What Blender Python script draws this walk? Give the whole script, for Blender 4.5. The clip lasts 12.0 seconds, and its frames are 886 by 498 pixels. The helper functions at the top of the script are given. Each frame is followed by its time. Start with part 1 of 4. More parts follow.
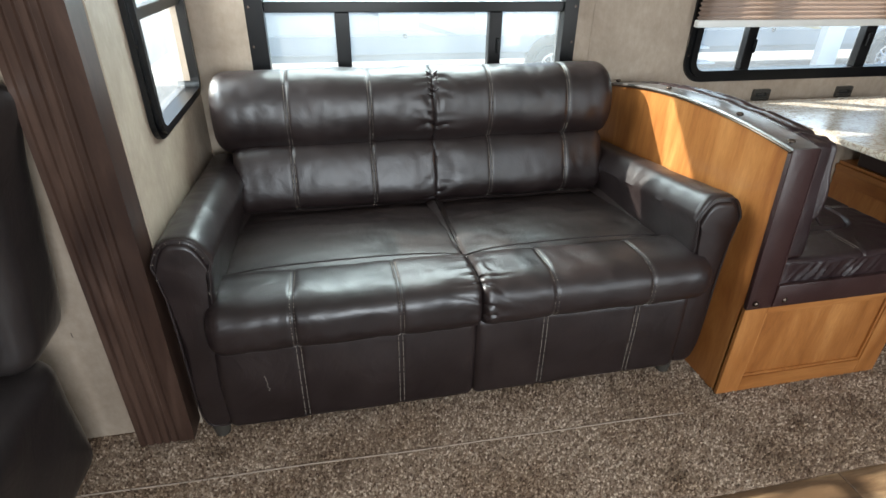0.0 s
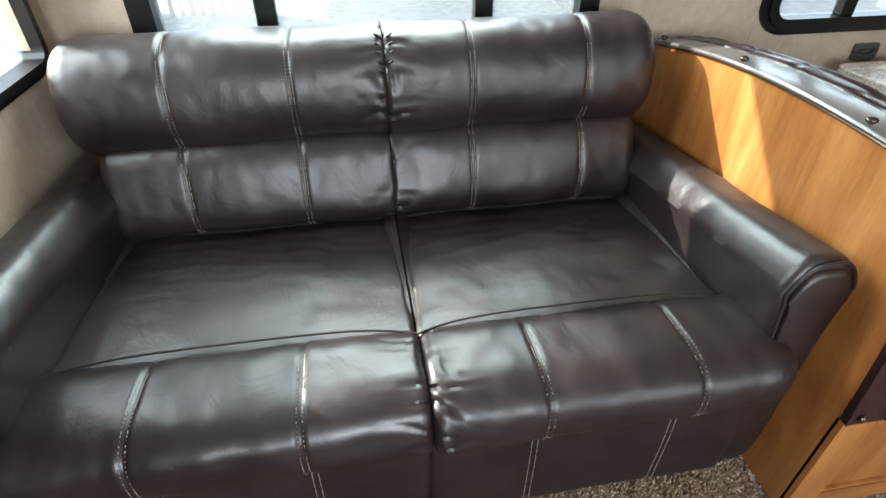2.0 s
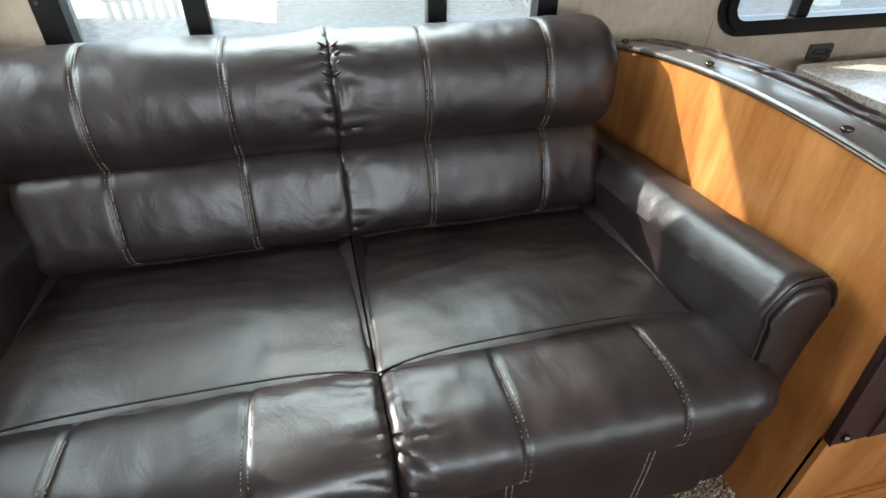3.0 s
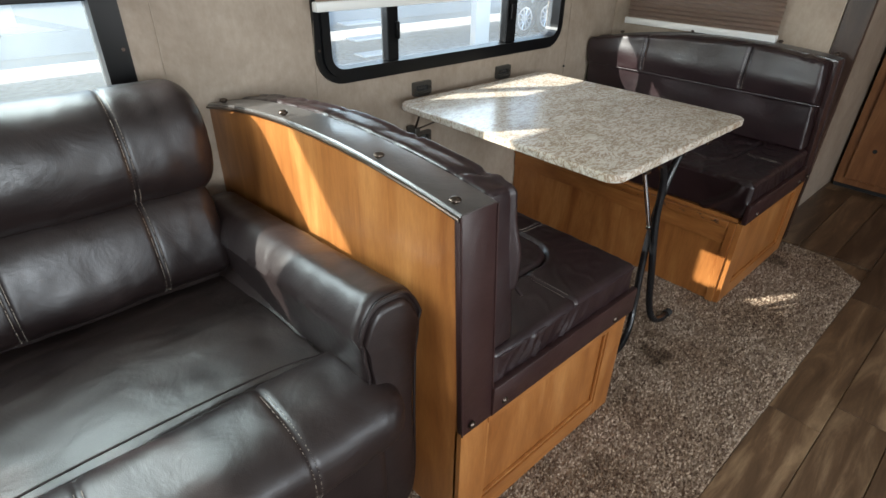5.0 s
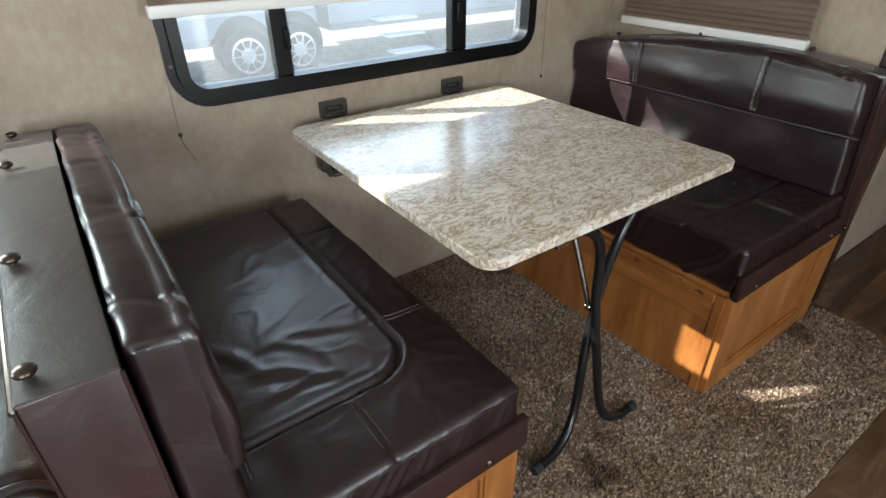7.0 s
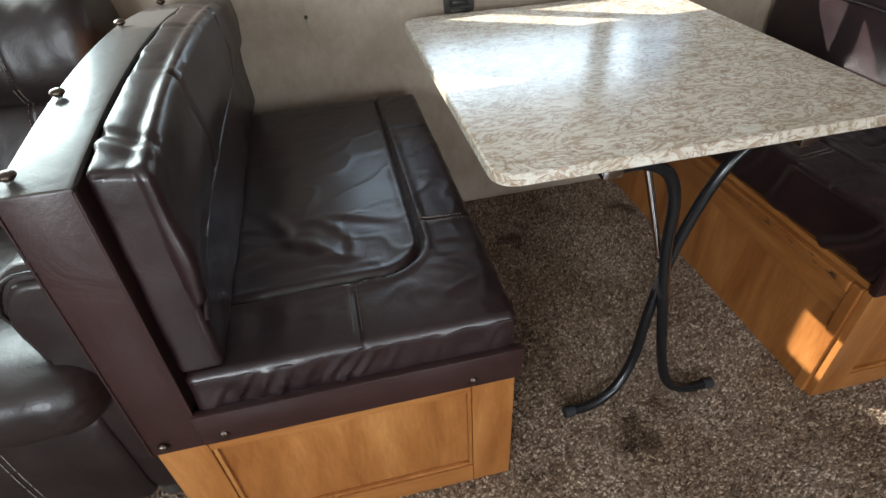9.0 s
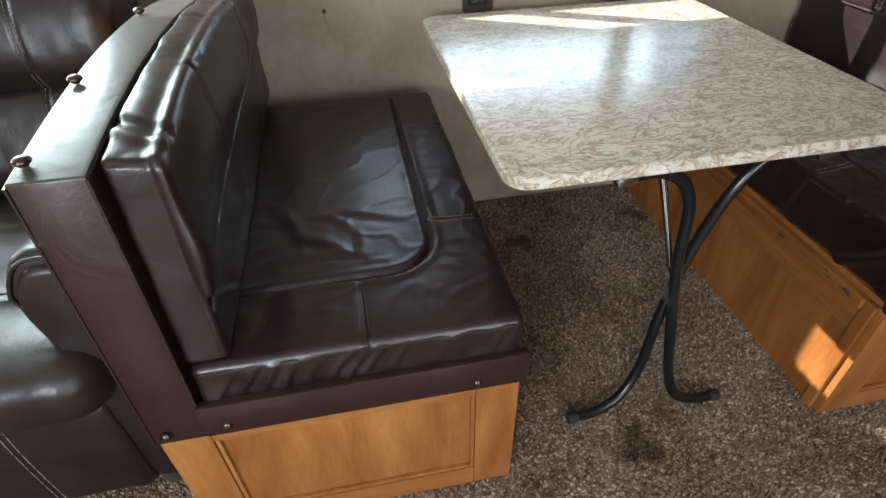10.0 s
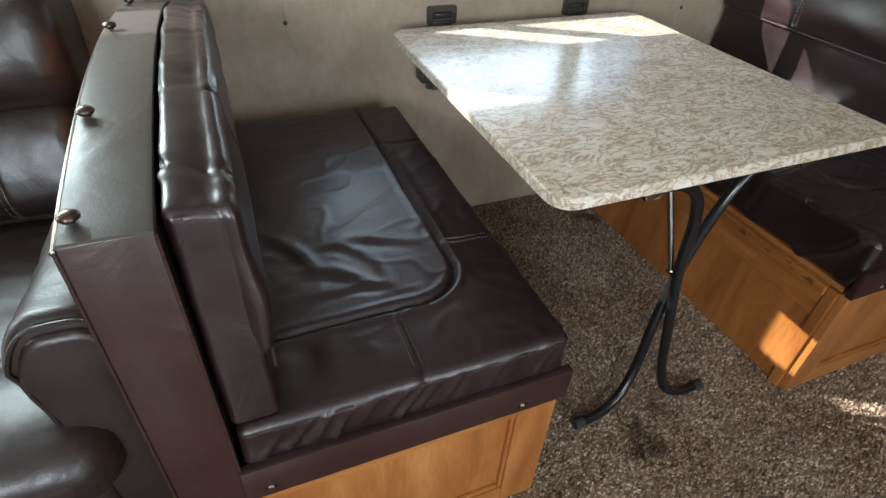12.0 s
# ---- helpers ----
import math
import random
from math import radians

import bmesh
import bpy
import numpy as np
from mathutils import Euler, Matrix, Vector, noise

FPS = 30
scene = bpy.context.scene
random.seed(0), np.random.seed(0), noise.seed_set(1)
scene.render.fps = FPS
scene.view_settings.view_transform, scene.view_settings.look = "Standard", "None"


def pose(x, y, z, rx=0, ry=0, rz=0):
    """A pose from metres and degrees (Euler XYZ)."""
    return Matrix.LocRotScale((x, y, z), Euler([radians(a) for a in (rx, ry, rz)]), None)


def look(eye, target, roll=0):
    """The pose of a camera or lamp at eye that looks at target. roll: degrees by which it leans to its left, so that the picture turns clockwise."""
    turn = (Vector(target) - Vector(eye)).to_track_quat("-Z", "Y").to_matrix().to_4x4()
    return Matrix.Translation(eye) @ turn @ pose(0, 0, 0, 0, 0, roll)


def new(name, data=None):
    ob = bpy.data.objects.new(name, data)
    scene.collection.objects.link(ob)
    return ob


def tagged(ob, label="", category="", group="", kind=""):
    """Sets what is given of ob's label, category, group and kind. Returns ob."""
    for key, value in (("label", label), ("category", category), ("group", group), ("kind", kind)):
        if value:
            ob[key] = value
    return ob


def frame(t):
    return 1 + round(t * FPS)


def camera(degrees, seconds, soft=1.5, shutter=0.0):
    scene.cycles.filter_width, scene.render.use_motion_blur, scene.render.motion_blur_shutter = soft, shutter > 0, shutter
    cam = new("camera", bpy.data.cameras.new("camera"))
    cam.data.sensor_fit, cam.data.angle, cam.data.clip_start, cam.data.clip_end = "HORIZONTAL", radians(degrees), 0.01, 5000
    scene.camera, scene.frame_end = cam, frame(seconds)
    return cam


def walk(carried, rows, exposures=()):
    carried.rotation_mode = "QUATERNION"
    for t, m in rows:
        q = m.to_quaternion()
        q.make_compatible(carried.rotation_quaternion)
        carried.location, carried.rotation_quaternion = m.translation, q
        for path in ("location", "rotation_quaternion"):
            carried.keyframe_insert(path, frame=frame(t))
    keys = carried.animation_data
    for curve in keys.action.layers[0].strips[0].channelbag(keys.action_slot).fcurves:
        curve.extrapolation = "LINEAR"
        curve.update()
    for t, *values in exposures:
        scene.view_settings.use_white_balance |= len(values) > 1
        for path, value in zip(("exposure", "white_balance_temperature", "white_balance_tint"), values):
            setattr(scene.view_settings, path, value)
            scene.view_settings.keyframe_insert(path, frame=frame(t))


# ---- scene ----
cam = camera(79.2, 12.0)
PATH = [
    (0, (0.31, 0.231, 1.342), (0.688, 1.938, 0.37), 1.0),
    (0.5, (0.382, 0.367, 1.29), (0.657, 1.961, 0.114), -0.3),
    (1, (0.514, 0.51, 1.28), (0.799, 2.059, 0.046), 1.9),
    (1.5, (0.601, 0.639, 1.268), (0.848, 2.146, -0.023), 0.7),
    (2, (0.62, 0.865, 1.319), (0.887, 2.445, 0.122), 0.0),
    (2.5, (0.633, 0.965, 1.306), (0.965, 2.533, 0.11), 0.2),
    (2.7, (0.635, 0.976, 1.308), (0.981, 2.54, 0.111), 0.2),
    (4.3, (0.828, 0.917, 1.276), (1.804, 2.249, 0.149), 1.5),
    (4.5, (0.859, 0.908, 1.283), (1.925, 2.183, 0.169), 0.7),
    (5, (0.984, 0.847, 1.291), (2.157, 2.107, 0.273), 1.2),
    (5.5, (1.16, 0.758, 1.299), (2.319, 2.085, 0.353), 1.2),
    (6, (1.312, 0.775, 1.279), (2.426, 2.128, 0.316), 0.4),
    (6.5, (1.51, 0.87, 1.281), (2.589, 2.229, 0.285), 2.3),
    (7, (1.674, 0.895, 1.266), (2.672, 2.281, 0.226), -0.3),
    (7.5, (1.853, 0.815, 1.243), (2.556, 2.299, 0.101), -0.2),
    (7.7, (1.893, 0.785, 1.241), (2.451, 2.32, 0.086), -2.2),
    (9.5, (1.975, 0.777, 1.206), (2.246, 2.291, -0.073), -2.9),
    (10, (1.97, 0.786, 1.213), (2.233, 2.311, -0.053), -1.7),
    (10.5, (1.948, 0.802, 1.223), (2.229, 2.335, -0.03), 0.4),
    (11, (1.909, 0.81, 1.223), (2.204, 2.349, -0.019), 3.4),
    (11.5, (1.838, 0.852, 1.221), (2.199, 2.369, -0.031), 4.1),
    (12, (1.745, 0.899, 1.225), (2.365, 2.328, -0.029), 3.0),
]
walk(cam, [(t, look(eye, target, roll)) for t, eye, target, roll in PATH], [(0.0, 1.72), (0.5, 2.2), (1.0, 2.38), (1.5, 2.3), (2.3, 1.85), (4.5, 1.68), (7.5, 1.85), (12.0, 1.85)])

# ---- light ----
SUN_DIR = Vector((1.75, -1.0, -1.10)).normalized()
world = bpy.data.worlds.new("sky")
scene.world = world
world.use_nodes = True
wn = world.node_tree.nodes
sky = wn.new("ShaderNodeTexSky")
sky.sky_type, sky.sun_disc = "NISHITA", False
sky.sun_elevation = math.asin(-SUN_DIR.z)
sky.sun_rotation = math.atan2(-SUN_DIR.x, -SUN_DIR.y)
world.node_tree.links.new(sky.outputs[0], wn["Background"].inputs[0])
wn["Background"].inputs[1].default_value = 0.15
sun = new("sun", bpy.data.lights.new("sun", "SUN"))
sun.data.energy, sun.data.angle, sun.data.color = 5.0, radians(0.6), (1.0, 0.965, 0.90)
sun.rotation_euler = SUN_DIR.to_track_quat("-Z", "Y").to_euler()


def area(name, eye, target, w, h, watts, color=(0.84, 0.93, 1.0)):
    o = new(name, bpy.data.lights.new(name, "AREA"))
    o.data.shape, o.data.size, o.data.size_y, o.data.energy, o.data.color = "RECTANGLE", w, h, watts, color
    o.matrix_world = look(eye, target)
    return o


# two added fill lamps behind the camera, where no opening is in view
area("south_fill_light", (0.6, -1.03, 1.35), (0.6, 1.2, 0.8), 1.1, 0.6, 20, (0.86, 0.93, 0.98))
area("south_east_fill_light", (2.6, -1.03, 1.05), (2.4, 1.0, 0.6), 0.65, 1.6, 8, (0.90, 0.95, 0.98))
area("sofa_window_light", (0.70, 2.86, 1.65), (0.75, 1.6, 0.4), 1.3, 0.8, 30, (0.84, 0.96, 0.97))
area("side_window_light", (-0.42, 2.12, 1.45), (1.0, 1.7, 0.5), 0.7, 0.7, 11)
area("table_window_light", (2.56, 2.80, 1.12), (2.5, 1.4, 0.5), 1.3, 0.25, 1.9, (0.74, 0.88, 1.0))
scene.view_settings.exposure = 1.5


# ---- materials ----
def mat(name, color=(0.5, 0.5, 0.5), rough=0.5, metal=0.0):
    m = bpy.data.materials.new(name)
    m.use_nodes = True
    b = m.node_tree.nodes["Principled BSDF"]
    b.inputs["Base Color"].default_value = (*color, 1)
    b.inputs["Roughness"].default_value = rough
    b.inputs["Metallic"].default_value = metal
    return m


def node(m, kind, **values):
    n = m.node_tree.nodes.new("ShaderNode" + kind)
    for k, v in values.items():
        n.inputs[k.replace("_", " ")].default_value = v
    return n


def join(m, a, out, b, inp):
    m.node_tree.links.new(a.outputs[out], b.inputs[inp])


def bsdf(m):
    return m.node_tree.nodes["Principled BSDF"]


def coords(m, scale=(1, 1, 1), rot=(0, 0, 0)):
    tc = node(m, "TexCoord")
    mp = node(m, "Mapping")
    mp.inputs["Scale"].default_value = scale
    mp.inputs["Rotation"].default_value = rot
    join(m, tc, "Object", mp, "Vector")
    return mp


def ramp(m, stops):
    r = node(m, "ValToRGB")
    els = r.color_ramp.elements
    while len(els) < len(stops):
        els.new(0.5)
    for e, (p, c) in zip(els, stops):
        e.position, e.color = p, (*c, 1)
    return r


def bump(m, source, out, strength, dist, prev=None):
    b = node(m, "Bump", Strength=strength, Distance=dist)
    join(m, source, out, b, "Height")
    if prev:
        join(m, prev, "Normal", b, "Normal")
    join(m, b, "Normal", bsdf(m), "Normal")
    return b


def leather(name, c1, c2, rough=0.34, fine=0.25, coat=0.15, specular=0.5, sheen=0.0):
    m = mat(name, c1, rough)
    mp = coords(m)
    big = node(m, "TexNoise", Scale=5.0, Detail=5.0, Roughness=0.6)
    join(m, mp, "Vector", big, "Vector")
    r = ramp(m, [(0.3, c1), (0.7, c2)])
    join(m, big, "Fac", r, "Fac")
    join(m, r, "Color", bsdf(m), "Base Color")
    rr = node(m, "MapRange")
    rr.inputs["To Min"].default_value, rr.inputs["To Max"].default_value = rough - 0.10, rough + 0.13
    join(m, big, "Fac", rr, "Value")
    join(m, rr, "Result", bsdf(m), "Roughness")
    grain = node(m, "TexVoronoi", Scale=420.0)
    join(m, mp, "Vector", grain, "Vector")
    b1 = bump(m, grain, "Distance", fine, 0.0006)
    folds = node(m, "TexNoise", Scale=22.0, Detail=4.0)
    join(m, mp, "Vector", folds, "Vector")
    b2 = bump(m, folds, "Fac", 0.18, 0.004, b1)
    creases = node(m, "TexNoise", Scale=7.0, Detail=6.0, Roughness=0.55, Distortion=1.4)
    join(m, mp, "Vector", creases, "Vector")
    bump(m, creases, "Fac", 0.22, 0.012, b2)
    bsdf(m).inputs["Coat Weight"].default_value = coat
    bsdf(m).inputs["Coat Roughness"].default_value = 0.2
    bsdf(m).inputs["Specular IOR Level"].default_value = specular
    bsdf(m).inputs["Sheen Weight"].default_value = sheen
    bsdf(m).inputs["Sheen Roughness"].default_value = 0.6
    return m


def wood(name, c1, c2, c3, rough=0.35, axis="z", scale=1.0):
    m = mat(name, c1, rough)
    sc = {"z": (7, 7, 1.1), "x": (1.1, 7, 7), "y": (7, 1.1, 7)}[axis]
    mp = coords(m, tuple(v * scale for v in sc))
    info = node(m, "ObjectInfo")
    add = node(m, "VectorMath")
    add.operation = "ADD"
    mul = node(m, "VectorMath")
    mul.operation = "SCALE"
    mul.inputs["Scale"].default_value = 7.0
    join(m, info, "Random", mul, 0)
    join(m, mp, "Vector", add, 0)
    join(m, mul, "Vector", add, 1)
    n = node(m, "TexNoise", Scale=1.6, Detail=9.0, Roughness=0.62, Distortion=0.7)
    join(m, add, "Vector", n, "Vector")
    r = ramp(m, [(0.28, c1), (0.5, c2), (0.74, c3)])
    join(m, n, "Fac", r, "Fac")
    fine = node(m, "TexNoise", Scale=18.0, Detail=4.0, Roughness=0.7)
    join(m, add, "Vector", fine, "Vector")
    mx = node(m, "MixRGB")
    mx.blend_type = "MULTIPLY"
    mx.inputs[0].default_value = 0.35
    fr = ramp(m, [(0.35, (0.6, 0.55, 0.5)), (0.6, (1, 1, 1))])
    join(m, fine, "Fac", fr, "Fac")
    join(m, r, "Color", mx, 1)
    join(m, fr, "Color", mx, 2)
    join(m, mx, "Color", bsdf(m), "Base Color")
    bump(m, fine, "Fac", 0.1, 0.001)
    return m


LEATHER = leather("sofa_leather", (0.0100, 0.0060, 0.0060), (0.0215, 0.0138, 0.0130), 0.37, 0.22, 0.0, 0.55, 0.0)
# same leather, paler: window light on the seat tops put into the colour
LEATHER_SEAT_LIT = leather("sofa_leather_lit_seat", (0.0130, 0.0084, 0.0078), (0.030, 0.0208, 0.0185), 0.39, 0.22, 0.0, 0.52, 0.0)
LEATHER_BOOTH = leather("booth_leather", (0.0100, 0.0042, 0.0052), (0.022, 0.0088, 0.0100), 0.37, 0.22, 0.12, 0.62)
VINYL = leather("brown_vinyl_board", (0.023, 0.0088, 0.0085), (0.035, 0.0145, 0.0135), 0.38, 0.15, 0.12, 0.45)
# board vinyl made greyer and glossier: the windows' reflection painted into the cap
VINYL_CAP_SHEEN = leather("vinyl_cap_window_sheen", (0.030, 0.024, 0.021), (0.042, 0.034, 0.030), 0.40, 0.2, 0.45, 0.85, 0.05)
LEATHER_DARK = leather("recliner_leather", (0.016, 0.013, 0.013), (0.026, 0.021, 0.020), 0.32)
THREAD = mat("cream_thread", (0.29, 0.255, 0.215), 0.85)
HONEY = wood("honey_wood", (0.210, 0.068, 0.016), (0.330, 0.126, 0.034), (0.47, 0.212, 0.067), 0.32)
HONEY_X = wood("honey_wood_across", (0.210, 0.068, 0.016), (0.330, 0.126, 0.034), (0.47, 0.212, 0.067), 0.32, "x")
HONEY_Y = wood("honey_wood_along", (0.210, 0.068, 0.016), (0.330, 0.126, 0.034), (0.47, 0.212, 0.067), 0.32, "y")
FASCIA = wood("dark_fascia_wood", (0.018, 0.0090, 0.0070), (0.044, 0.0235, 0.0170), (0.090, 0.052, 0.038), 0.36)
BLACK = mat("black_aluminium", (0.004, 0.004, 0.0045), 0.30, 0.0)
bsdf(BLACK).inputs["Specular IOR Level"].default_value = 0.25
TUBE = mat("black_painted_tube", (0.010, 0.010, 0.011), 0.22)
CHROME = mat("chrome", (0.75, 0.75, 0.76), 0.16, 1.0)
BOLT = mat("dark_bronze_bolt", (0.10, 0.075, 0.06), 0.3, 0.9)
WHITE = mat("white_plastic", (0.72, 0.71, 0.68), 0.4)
DARKPLASTIC = mat("dark_plastic", (0.05, 0.045, 0.038), 0.35)
RUBBER = mat("rubber", (0.015, 0.015, 0.015), 0.8)


def make_wallpaper():
    m = mat("mottled_wallpaper", (0.5, 0.45, 0.37), 0.55)
    mp = coords(m)
    a = node(m, "TexNoise", Scale=3.2, Detail=8.0, Roughness=0.68, Distortion=0.3)
    join(m, mp, "Vector", a, "Vector")
    r = ramp(m, [(0.3, (0.285, 0.218, 0.162)), (0.52, (0.385, 0.307, 0.238)), (0.75, (0.475, 0.392, 0.312))])
    join(m, a, "Fac", r, "Fac")
    f = node(m, "TexNoise", Scale=55.0, Detail=5.0, Roughness=0.7)
    mp2 = coords(m, (1, 1, 0.5))
    join(m, mp2, "Vector", f, "Vector")
    fr = ramp(m, [(0.35, (0.86, 0.85, 0.83)), (0.65, (1, 1, 1))])
    join(m, f, "Fac", fr, "Fac")
    mx = node(m, "MixRGB")
    mx.blend_type = "MULTIPLY"
    mx.inputs[0].default_value = 0.9
    join(m, r, "Color", mx, 1)
    join(m, fr, "Color", mx, 2)
    join(m, mx, "Color", bsdf(m), "Base Color")
    bump(m, f, "Fac", 0.12, 0.001)
    return m


WALLPAPER = make_wallpaper()
CEIL = mat("ceiling_panel", (0.72, 0.70, 0.66), 0.6)


def make_granite():
    m = mat("granite_laminate", (0.5, 0.46, 0.38), 0.23)
    mp = coords(m, (1.0, 1.0, 1.0), (0, 0, 0.5))
    st = coords(m, (36, 90, 60), (0, 0, 0.45))
    a = node(m, "TexNoise", Scale=1.0, Detail=7.0, Roughness=0.72, Distortion=1.2)
    join(m, st, "Vector", a, "Vector")
    r = ramp(m, [(0.26, (0.30, 0.24, 0.19)), (0.37, (0.54, 0.46, 0.38)), (0.49, (0.71, 0.66, 0.58)), (0.66, (0.79, 0.755, 0.68))])
    join(m, a, "Fac", r, "Fac")
    b = node(m, "TexNoise", Scale=9.0, Detail=4.0)
    join(m, mp, "Vector", b, "Vector")
    br = ramp(m, [(0.36, (0.84, 0.81, 0.76)), (0.60, (1, 1, 1))])
    join(m, b, "Fac", br, "Fac")
    mx = node(m, "MixRGB")
    mx.blend_type = "MULTIPLY"
    mx.inputs[0].default_value = 1.0
    join(m, r, "Color", mx, 1)
    join(m, br, "Color", mx, 2)
    flake = node(m, "TexNoise", Scale=1.0, Detail=5.0, Roughness=0.62, Distortion=2.2)
    join(m, coords(m, (13, 26, 20), (0, 0, 0.5)), "Vector", flake, "Vector")
    veins = ramp(m, [(0.44, (1, 1, 1)), (0.478, (0.62, 0.50, 0.42)), (0.50, (0.52, 0.40, 0.33)), (0.525, (0.80, 0.72, 0.65)), (0.56, (1, 1, 1))])
    join(m, flake, "Fac", veins, "Fac")
    m2 = node(m, "MixRGB")
    m2.blend_type = "MULTIPLY"
    m2.inputs[0].default_value = 0.9
    join(m, mx, "Color", m2, 1)
    join(m, veins, "Color", m2, 2)
    join(m, m2, "Color", bsdf(m), "Base Color")
    return m


GRANITE = make_granite()


# stains, and painted shade under the table (radius 0.22): x, y, radius, strength
STAINS_AND_SHADOW = [(1.740, 1.218, 0.050, 0.9), (1.574, 1.136, 0.085, 0.45), (1.76, 1.315, 0.05, 0.5), (2.645, 1.473, 0.05, 0.7), (2.515, 1.38, 0.04, 0.7), (2.0, 1.25, 0.07, 0.6), (1.867, 1.367, 0.05, 0.6), (2.35, 1.75, 0.22, 0.5), (0.2, 1.36, 0.10, 0.4)]


def make_carpet(name, island):
    m = mat(name, (0.3, 0.25, 0.2), 0.95)
    r = ramp(m, [(0.0, (0.115, 0.070, 0.047)), (0.3, (0.225, 0.155, 0.108)), (0.65, (0.365, 0.275, 0.203)), (1.0, (0.60, 0.48, 0.37))])
    if island:
        g = node(m, "NewGeometry")
        join(m, g, "Random Per Island", r, "Fac")
    else:
        n = node(m, "TexNoise", Scale=220.0, Detail=3.0)
        join(m, coords(m), "Vector", n, "Vector")
        join(m, n, "Fac", r, "Fac")
    st = node(m, "TexNoise", Scale=3.4, Detail=5.0, Roughness=0.6)
    join(m, coords(m), "Vector", st, "Vector")
    sr = ramp(m, [(0.36, (0.62, 0.54, 0.46)), (0.58, (1, 1, 1))])
    join(m, st, "Fac", sr, "Fac")
    mx = node(m, "MixRGB")
    mx.blend_type = "MULTIPLY"
    mx.inputs[0].default_value = 0.8
    join(m, r, "Color", mx, 1)
    join(m, sr, "Color", mx, 2)
    clump = node(m, "TexNoise", Scale=52.0, Detail=2.0)
    join(m, coords(m), "Vector", clump, "Vector")
    clumps = ramp(m, [(0.40, (0.62, 0.58, 0.54)), (0.56, (1, 1, 1))])
    join(m, clump, "Fac", clumps, "Fac")
    mc = node(m, "MixRGB")
    mc.blend_type = "MULTIPLY"
    mc.inputs[0].default_value = 0.5
    join(m, mx, "Color", mc, 1)
    join(m, clumps, "Color", mc, 2)
    mx = mc
    spot = node(m, "TexNoise", Scale=4.6, Detail=3.0, Roughness=0.5)
    join(m, coords(m), "Vector", spot, "Vector")
    spots = ramp(m, [(0.64, (1, 1, 1)), (0.72, (0.42, 0.38, 0.33))])
    join(m, spot, "Fac", spots, "Fac")
    m2 = node(m, "MixRGB")
    m2.blend_type = "MULTIPLY"
    m2.inputs[0].default_value = 1.0
    join(m, mx, "Color", m2, 1)
    join(m, spots, "Color", m2, 2)
    spot_edge = node(m, "TexNoise", Scale=26.0, Detail=3.0)
    join(m, coords(m), "Vector", spot_edge, "Vector")
    last = m2
    for sx, sy, sr, dark in STAINS_AND_SHADOW:
        tc = node(m, "TexCoord")
        dist = node(m, "VectorMath")
        dist.operation = "DISTANCE"
        dist.inputs[1].default_value = (sx, sy, 0.0)
        join(m, tc, "Object", dist, 0)
        ragged = node(m, "Math")
        ragged.operation = "MULTIPLY_ADD"
        ragged.inputs[1].default_value = sr * 1.6
        join(m, spot_edge, "Fac", ragged, 0)
        join(m, dist, "Value", ragged, 2)
        fade = node(m, "MapRange")
        fade.inputs["From Min"].default_value, fade.inputs["From Max"].default_value = sr * 0.9, sr * 1.9
        fade.inputs["To Min"].default_value, fade.inputs["To Max"].default_value = dark, 0.0
        join(m, ragged, 0, fade, "Value")
        mk = node(m, "MixRGB")
        mk.blend_type = "MULTIPLY"
        mk.inputs[2].default_value = (0.36, 0.29, 0.22, 1)
        join(m, fade, "Result", mk, 0)
        join(m, last, "Color", mk, 1)
        last = mk
    join(m, last, "Color", bsdf(m), "Base Color")
    return m


CARPET = make_carpet("carpet_backing", False)
PILE = make_carpet("carpet_pile", True)
SEAM = mat("carpet_seam", (0.31, 0.24, 0.185), 0.95)
PLANK = wood("dark_vinyl_plank", (0.038, 0.023, 0.014), (0.115, 0.070, 0.041), (0.30, 0.210, 0.130), 0.33, "x", 1.3)
pm = PLANK.node_tree
tone = node(PLANK, "ObjectInfo")
tone_ramp = ramp(PLANK, [(0.0, (0.55, 0.52, 0.5)), (1.0, (1.25, 1.2, 1.1))])
tone_mix = node(PLANK, "MixRGB")
tone_mix.blend_type = "MULTIPLY"
tone_mix.inputs[0].default_value = 1.0
old = bsdf(PLANK).inputs["Base Color"].links[0].from_node
join(PLANK, tone, "Random", tone_ramp, "Fac")
join(PLANK, old, "Color", tone_mix, 1)
join(PLANK, tone_ramp, "Color", tone_mix, 2)
join(PLANK, tone_mix, "Color", bsdf(PLANK), "Base Color")


